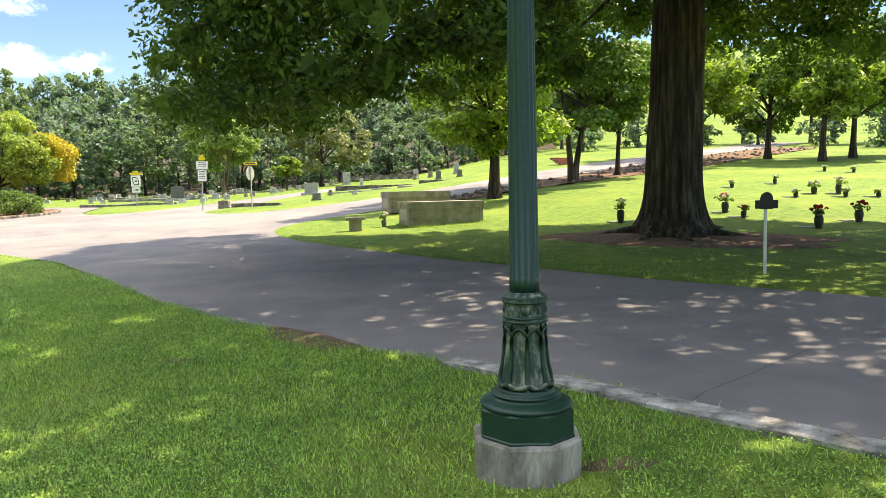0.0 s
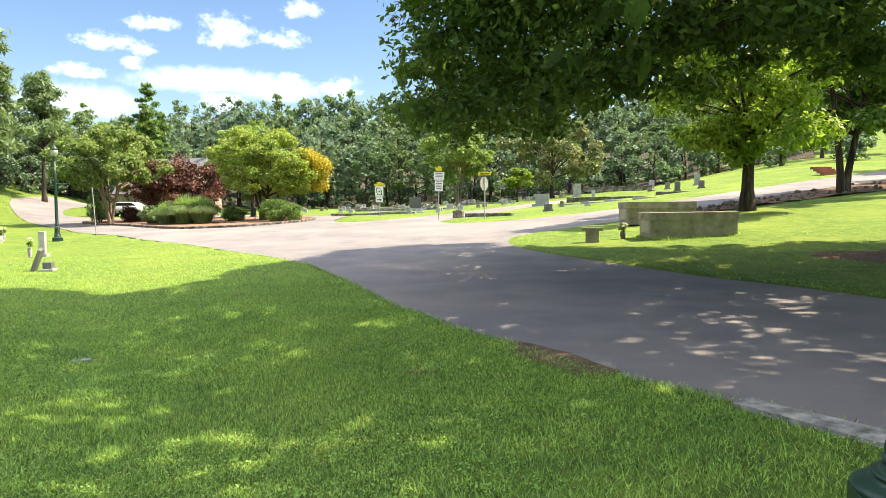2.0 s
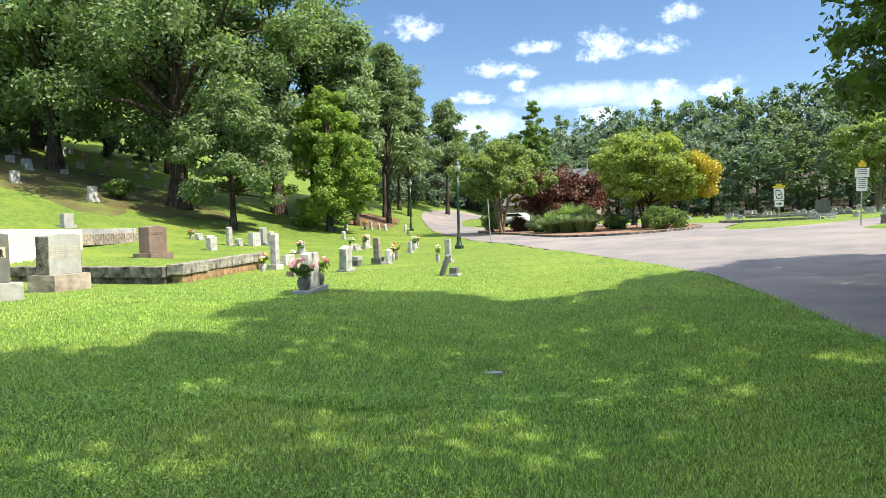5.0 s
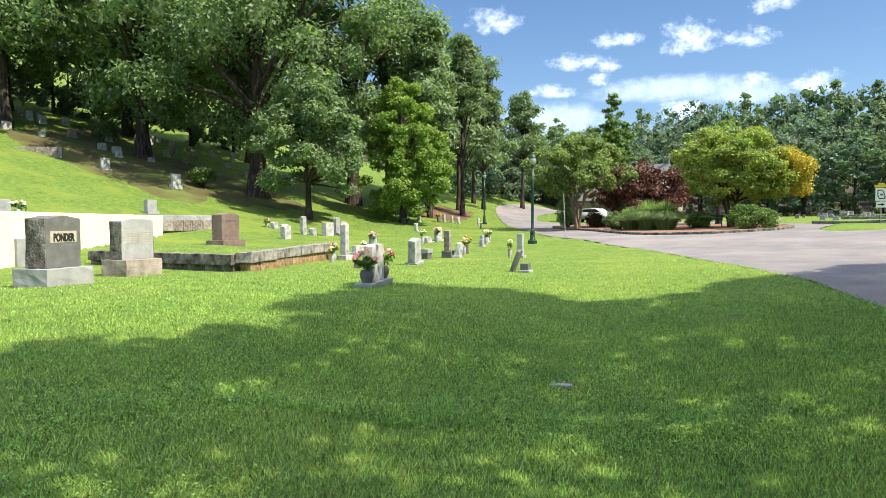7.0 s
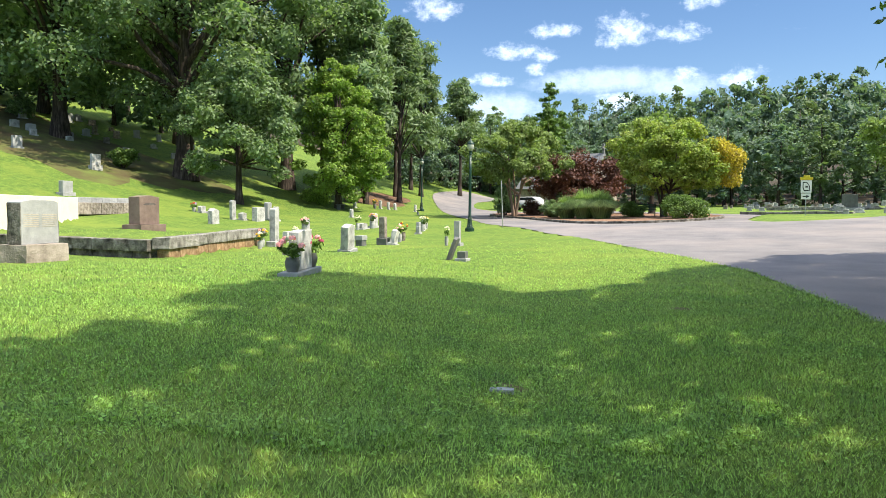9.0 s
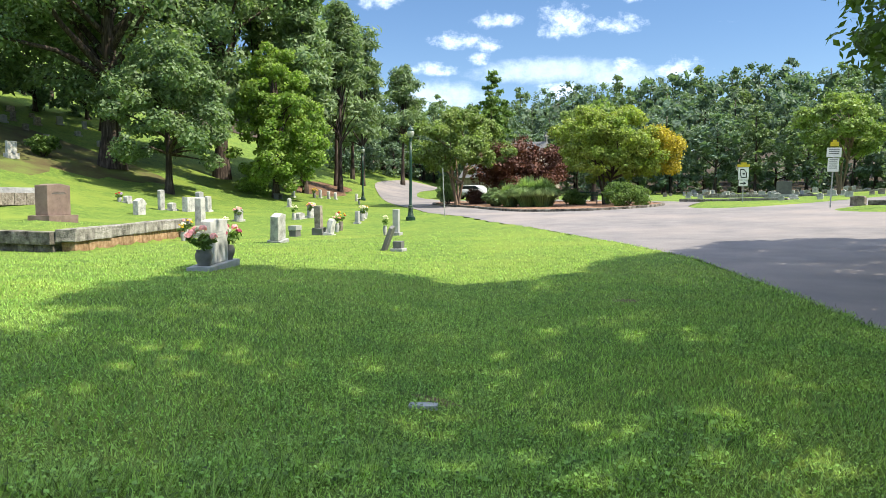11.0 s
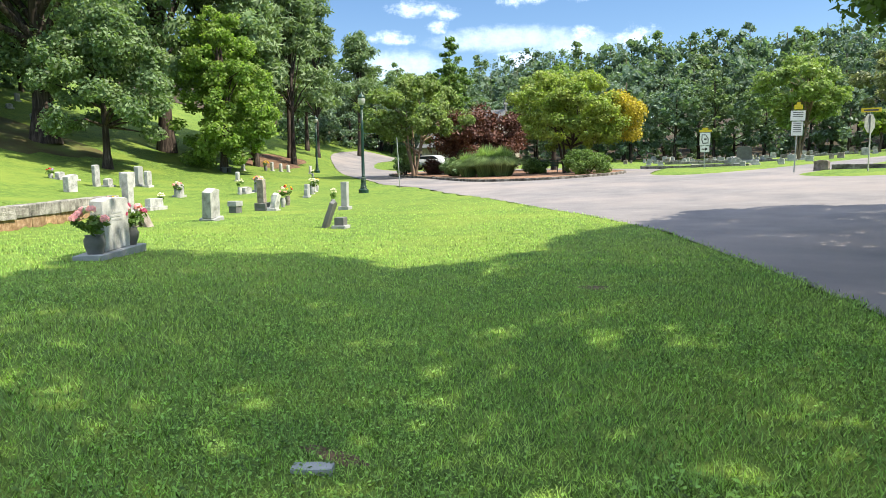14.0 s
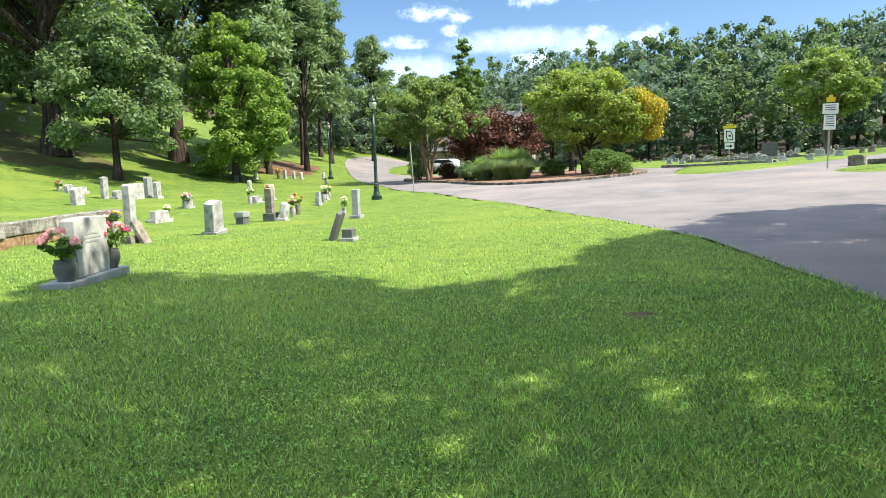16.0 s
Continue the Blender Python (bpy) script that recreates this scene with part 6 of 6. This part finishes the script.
def car(x, y, turn, label):
    ob = tagged(base("car", x, y, ground(x, y) - 0.02, turn), label, "car")
    prof = [(-2.2, 0.35), (-2.25, 0.75), (-1.9, 1.0), (-1.0, 1.08), (-0.45, 1.48), (1.35, 1.52), (2.05, 1.05), (2.2, 0.9), (2.2, 0.38)]
    bm = bmesh.new()
    rows = []
    for yy, s in ((-0.9, 0.97), (-0.75, 1.0), (0.75, 1.0), (0.9, 0.97)):
        rows.append([bm.verts.new((px * s, yy * (0.82 if pz > 1.2 else 1.0), pz)) for px, pz in prof])
    for a, b in zip(rows, rows[1:]):
        for i in range(len(prof)):
            bm.faces.new((a[i], a[(i + 1) % len(prof)], b[(i + 1) % len(prof)], b[i]))
    bm.faces.new(rows[0])
    bm.faces.new(list(reversed(rows[-1])))
    bmesh.ops.recalc_face_normals(bm, faces=bm.faces)
    bmesh.ops.bevel(bm, geom=list(bm.edges), offset=0.05, segments=2, affect="EDGES")
    part("body", bm, M["car_white"], ob, smooth=True)
    for s in (-1, 1):
        bm = bmesh.new()
        vs = [bm.verts.new((px, s * 0.80, pz)) for px, pz in ((-0.85, 1.12), (-0.42, 1.42), (1.2, 1.45), (1.75, 1.12))]
        bm.faces.new(vs)
        bmesh.ops.translate(bm, verts=bm.verts, vec=(0, s * 0.09, 0))
        part("side_window", bm, M["car_glass"], ob)
        for wx in (-1.35, 1.4):
            w = part("wheel", lathe([(0.2, -0.1), (0.33, -0.1), (0.34, 0.0), (0.33, 0.1), (0.2, 0.1)], 20), M["tyre"], ob, smooth=True)
            w.matrix_local = pose(wx, s * 0.83, 0.33, 90)
            r = part("rim", lathe([(0.19, -0.12), (0.17, 0.12)], 16), M["galvanised"], w)
    bm = bmesh.new()
    vs = [bm.verts.new(v) for v in ((-1.0, -0.62, 1.10), (-1.0, 0.62, 1.10), (-0.49, 0.58, 1.45), (-0.49, -0.58, 1.45))]
    bm.faces.new(vs)
    bmesh.ops.translate(bm, verts=bm.verts, vec=(-0.03, 0, 0.02))
    part("windscreen", bm, M["car_glass"], ob)
    for s in (-0.65, 0.65):
        bm = bmesh.new()
        box(bm, 0.06, 0.3, 0.14, -2.24, s, 0.68, 0.02)
        part("headlight", bm, M["lamp_glass"], ob)


car(-60.2, 56.4, 20, "white parked car beyond the planted island")
house = tagged(base("chapel", -62.5, 65.3, ground(-62.5, 65.3) - 1.6, 100), "small grey stone chapel with a steep gable and a stone cross", "building")
bm = bmesh.new()
box(bm, 7.0, 9.0, 4.6, z=-0.4)
part("wall", bm, M["tomb_stone"], house)
bm = bmesh.new()
pr = [bm.verts.new((x, y, z)) for y in (-4.9, 4.9) for x, z in ((-4.0, 3.9), (0, 8.0), (4.0, 3.9), (3.7, 3.7), (0, 7.6), (-3.7, 3.7))]
for i in range(6):
    bm.faces.new((pr[i], pr[(i + 1) % 6], pr[6 + (i + 1) % 6], pr[6 + i]))
bm.faces.new(pr[5::-1])
bm.faces.new(pr[6:])
part("roof", bm, M["roof"], house)
bm = bmesh.new()
gv = [bm.verts.new((x, y, z)) for y in (-4.5, 4.5) for x, z in ((-3.5, 4.1), (0, 7.5), (3.5, 4.1))]
bm.faces.new(gv[:3])
bm.faces.new(gv[:2:-1])
part("gable", bm, M["tomb_stone"], house)
bm = bmesh.new()
box(bm, 0.22, 0.22, 1.25, 0, -4.7, 7.8, 0.03)
box(bm, 0.75, 0.2, 0.2, 0, -4.7, 8.5, 0.03)
part("cross", bm, M["roof"], house, "grey stone cross on the gable")
bm = bmesh.new()
box(bm, 1.2, 0.1, 2.3, 0, -4.52, 0)
part("door", bm, M["green_wood"], house)

# cracks in the asphalt
for line in (((2.2, 9.95), (2.46, 9.68), (2.66, 9.40), (2.89, 9.32), (3.3, 9.1)), ((3.4, 8.5), (2.83, 7.90), (2.45, 7.45), (2.14, 7.12), (1.71, 6.58))):
    bm = bmesh.new()
    pairs = []
    for (ax, ay), (bx, by) in zip(line, line[1:]):
        for k in range(8):
            x, y = ax + (bx - ax) * k / 8, ay + (by - ay) * k / 8
            off, wide = 0.03 * noise.noise((x * 6, y * 6, 3)), 0.0035 + 0.003 * noise.noise((x * 9, y * 9, 8))
            nx, ny = (ay - by), (bx - ax)
            ln = math.hypot(nx, ny)
            pairs.append([bm.verts.new((x + nx / ln * o, y + ny / ln * o, ground(x, y) - 0.019)) for o in (off - wide, off + wide)])
    for p, q in zip(pairs, pairs[1:]):
        bm.faces.new((p[0], p[1], q[1], q[0]))
    tagged(mesh_object("road_crack", bm, M["crack"]), "dark thin crack in the worn asphalt", "crack", kind="structure")

# ---- grass ----
gz0 = np.array([ground(x, y) for x, y in zip(GX.ravel(), GY.ravel())]).reshape(GX.shape)


def land(xs, ys):
    i = np.clip(np.searchsorted(gx, xs) - 1, 0, len(gx) - 2)
    j = np.clip(np.searchsorted(gy, ys) - 1, 0, len(gy) - 2)
    u, v = (xs - gx[i]) / (gx[i + 1] - gx[i]), (ys - gy[j]) / (gy[j + 1] - gy[j])
    return gz0[i, j] * (1 - u) * (1 - v) + gz0[i + 1, j] * u * (1 - v) + gz0[i, j + 1] * (1 - u) * v + gz0[i + 1, j + 1] * u * v


def blades(name, count, region, focus, reach, h, w, mat, label, seed, spill=0.06, where=None):
    """Single grass blades over the lawn, thinning out away from the middle of the region."""
    rng = np.random.default_rng(seed)
    x0, x1, y0, y1 = region
    xs, ys = rng.uniform(x0, x1, count * 6), rng.uniform(y0, y1, count * 6)
    keep = np.exp(-((xs - focus[0]) ** 2 + (ys - focus[1]) ** 2) / reach ** 2) > rng.random(count * 6)
    jx, jy = xs + rng.normal(size=len(xs)) * spill, ys + rng.normal(size=len(ys)) * spill
    keep &= ~on_road(jx, jy)
    keep &= ~((xs - 0.49) ** 2 + (ys - 5.13) ** 2 < 0.1)
    keep &= ~((np.abs((xs + 0.15) * 0.61 + (ys - 7.78) * 0.79) < 0.16) & (xs > -0.3))
    if where is not None:
        keep &= where(xs, ys)
    xs, ys = xs[keep][:count], ys[keep][:count]
    n = len(xs)
    foot = np.stack([xs, ys, land(xs, ys) - 0.006], 1)
    a = rng.random(n) * 2 * math.pi
    tilt = np.clip(rng.normal(0.85, 0.25, n), 0.2, 1.35)
    hh = 1.35 * h * rng.uniform(0.55, 1.35, n)
    side_v = np.stack([np.cos(a), np.sin(a), np.zeros(n)], 1) * (w * rng.uniform(0.6, 1.3, n) / 2)[:, None]
    tip = foot + np.stack([-np.sin(a) * np.sin(tilt) * hh, np.cos(a) * np.sin(tilt) * hh, np.cos(tilt) * hh + 0.004], 1)
    ob = quads(name, np.stack([foot - side_v, foot + side_v, tip], 1), M[mat])
    return tagged(ob, label, "grass", kind="stuff")


blades("grass_blades", 430000, (-14, 5, 0.5, 17), (-4.5, 7.0), 6.3, 0.038, 0.0085, "blade", "short mown grass with fine blades", 801)
blades("grass_blades", 140000, (-34, 12, -3, 34), (-10, 11), 11.0, 0.034, 0.015, "blade", "mown grass further off", 802)
blades("grass_blades", 20000, (-9, -4, 3.6, 9), (-6.3, 6.4), 2.6, 0.075, 0.008, "blade", "taller uncut grass along a shallow ridge", 803,
       where=lambda x, y: np.abs((x + 6.6) * 0.9 - (y - 6.2) * 0.43 + 0.25 * np.sin(y * 3)) < 0.30)


def by_tomb(x, y):
    """A narrow strip along the foot of the nearest box tomb."""
    c, k = math.cos(radians(26)), math.sin(radians(26))
    u, v = np.abs((x + 2.0) * c + (y - 26.05) * k), np.abs((y - 26.05) * c - (x + 2.0) * k)
    return (np.maximum(u - 1.38, v - 0.60) > 0.0) & (np.maximum(u - 1.38, v - 0.60) < 0.16 + 0.08 * np.sin(x * 7))


blades("grass_blades", 2600, (-4.2, 0.2, 24.4, 27.6), (-2, 26), 6.0, 0.11, 0.014, "blade", "long untrimmed grass round the foot of a box tomb", 807, where=by_tomb)


def clover(count, region, low, high, size, threshold, seed, where=None):
    """Small round leaves in loose drifts over the lawn."""
    rng = np.random.default_rng(seed)
    cx, cy = rng.uniform(region[0], region[1], count * 4), rng.uniform(region[2], region[3], count * 4)
    drift = np.sin(cx * 1.3 + 2 * np.sin(cy * 0.7)) + np.sin(cy * 1.7 + 1.5 * np.sin(cx * 0.9 + 1)) + 0.8 * np.sin(cx * 5.1 + 3 * np.sin(cy * 2.3)) * np.sin(cy * 4.3 + 2) + rng.normal(size=count * 4) * 0.6
    keep = (drift > threshold) & ~on_road(cx, cy) & ((cx - 0.49) ** 2 + (cy - 5.13) ** 2 > 0.12)
    keep &= np.exp(-((cx + 4.5) ** 2 + (cy - 6.5) ** 2) / 49.0) > rng.random(count * 4) * 0.8
    if where is not None:
        keep &= where(cx, cy)
    cx, cy = cx[keep][:count], cy[keep][:count]
    nn = rng.normal(size=(len(cx), 3)) * 0.38 + np.array([0, 0, 1.0])
    nn /= np.linalg.norm(nn, axis=1, keepdims=True)
    tagged(quads("clover", leaf_faces(np.stack([cx, cy, land(cx, cy) + rng.uniform(low, high, len(cx))], 1), nn, size, size * 0.85, rng), M["clover"]), "low clover and broad weeds in the lawn", "clover", kind="stuff")


clover(90000, (-13, 3, 1, 15), 0.014, 0.042, 0.019, 0.0, 805)
clover(5500, (-9, -4, 3.4, 9), 0.015, 0.06, 0.028, -9, 806, lambda x, y: np.abs((x + 6.6) * 0.9 - (y - 6.2) * 0.43 + 0.25 * np.sin(y * 3)) < 0.34)
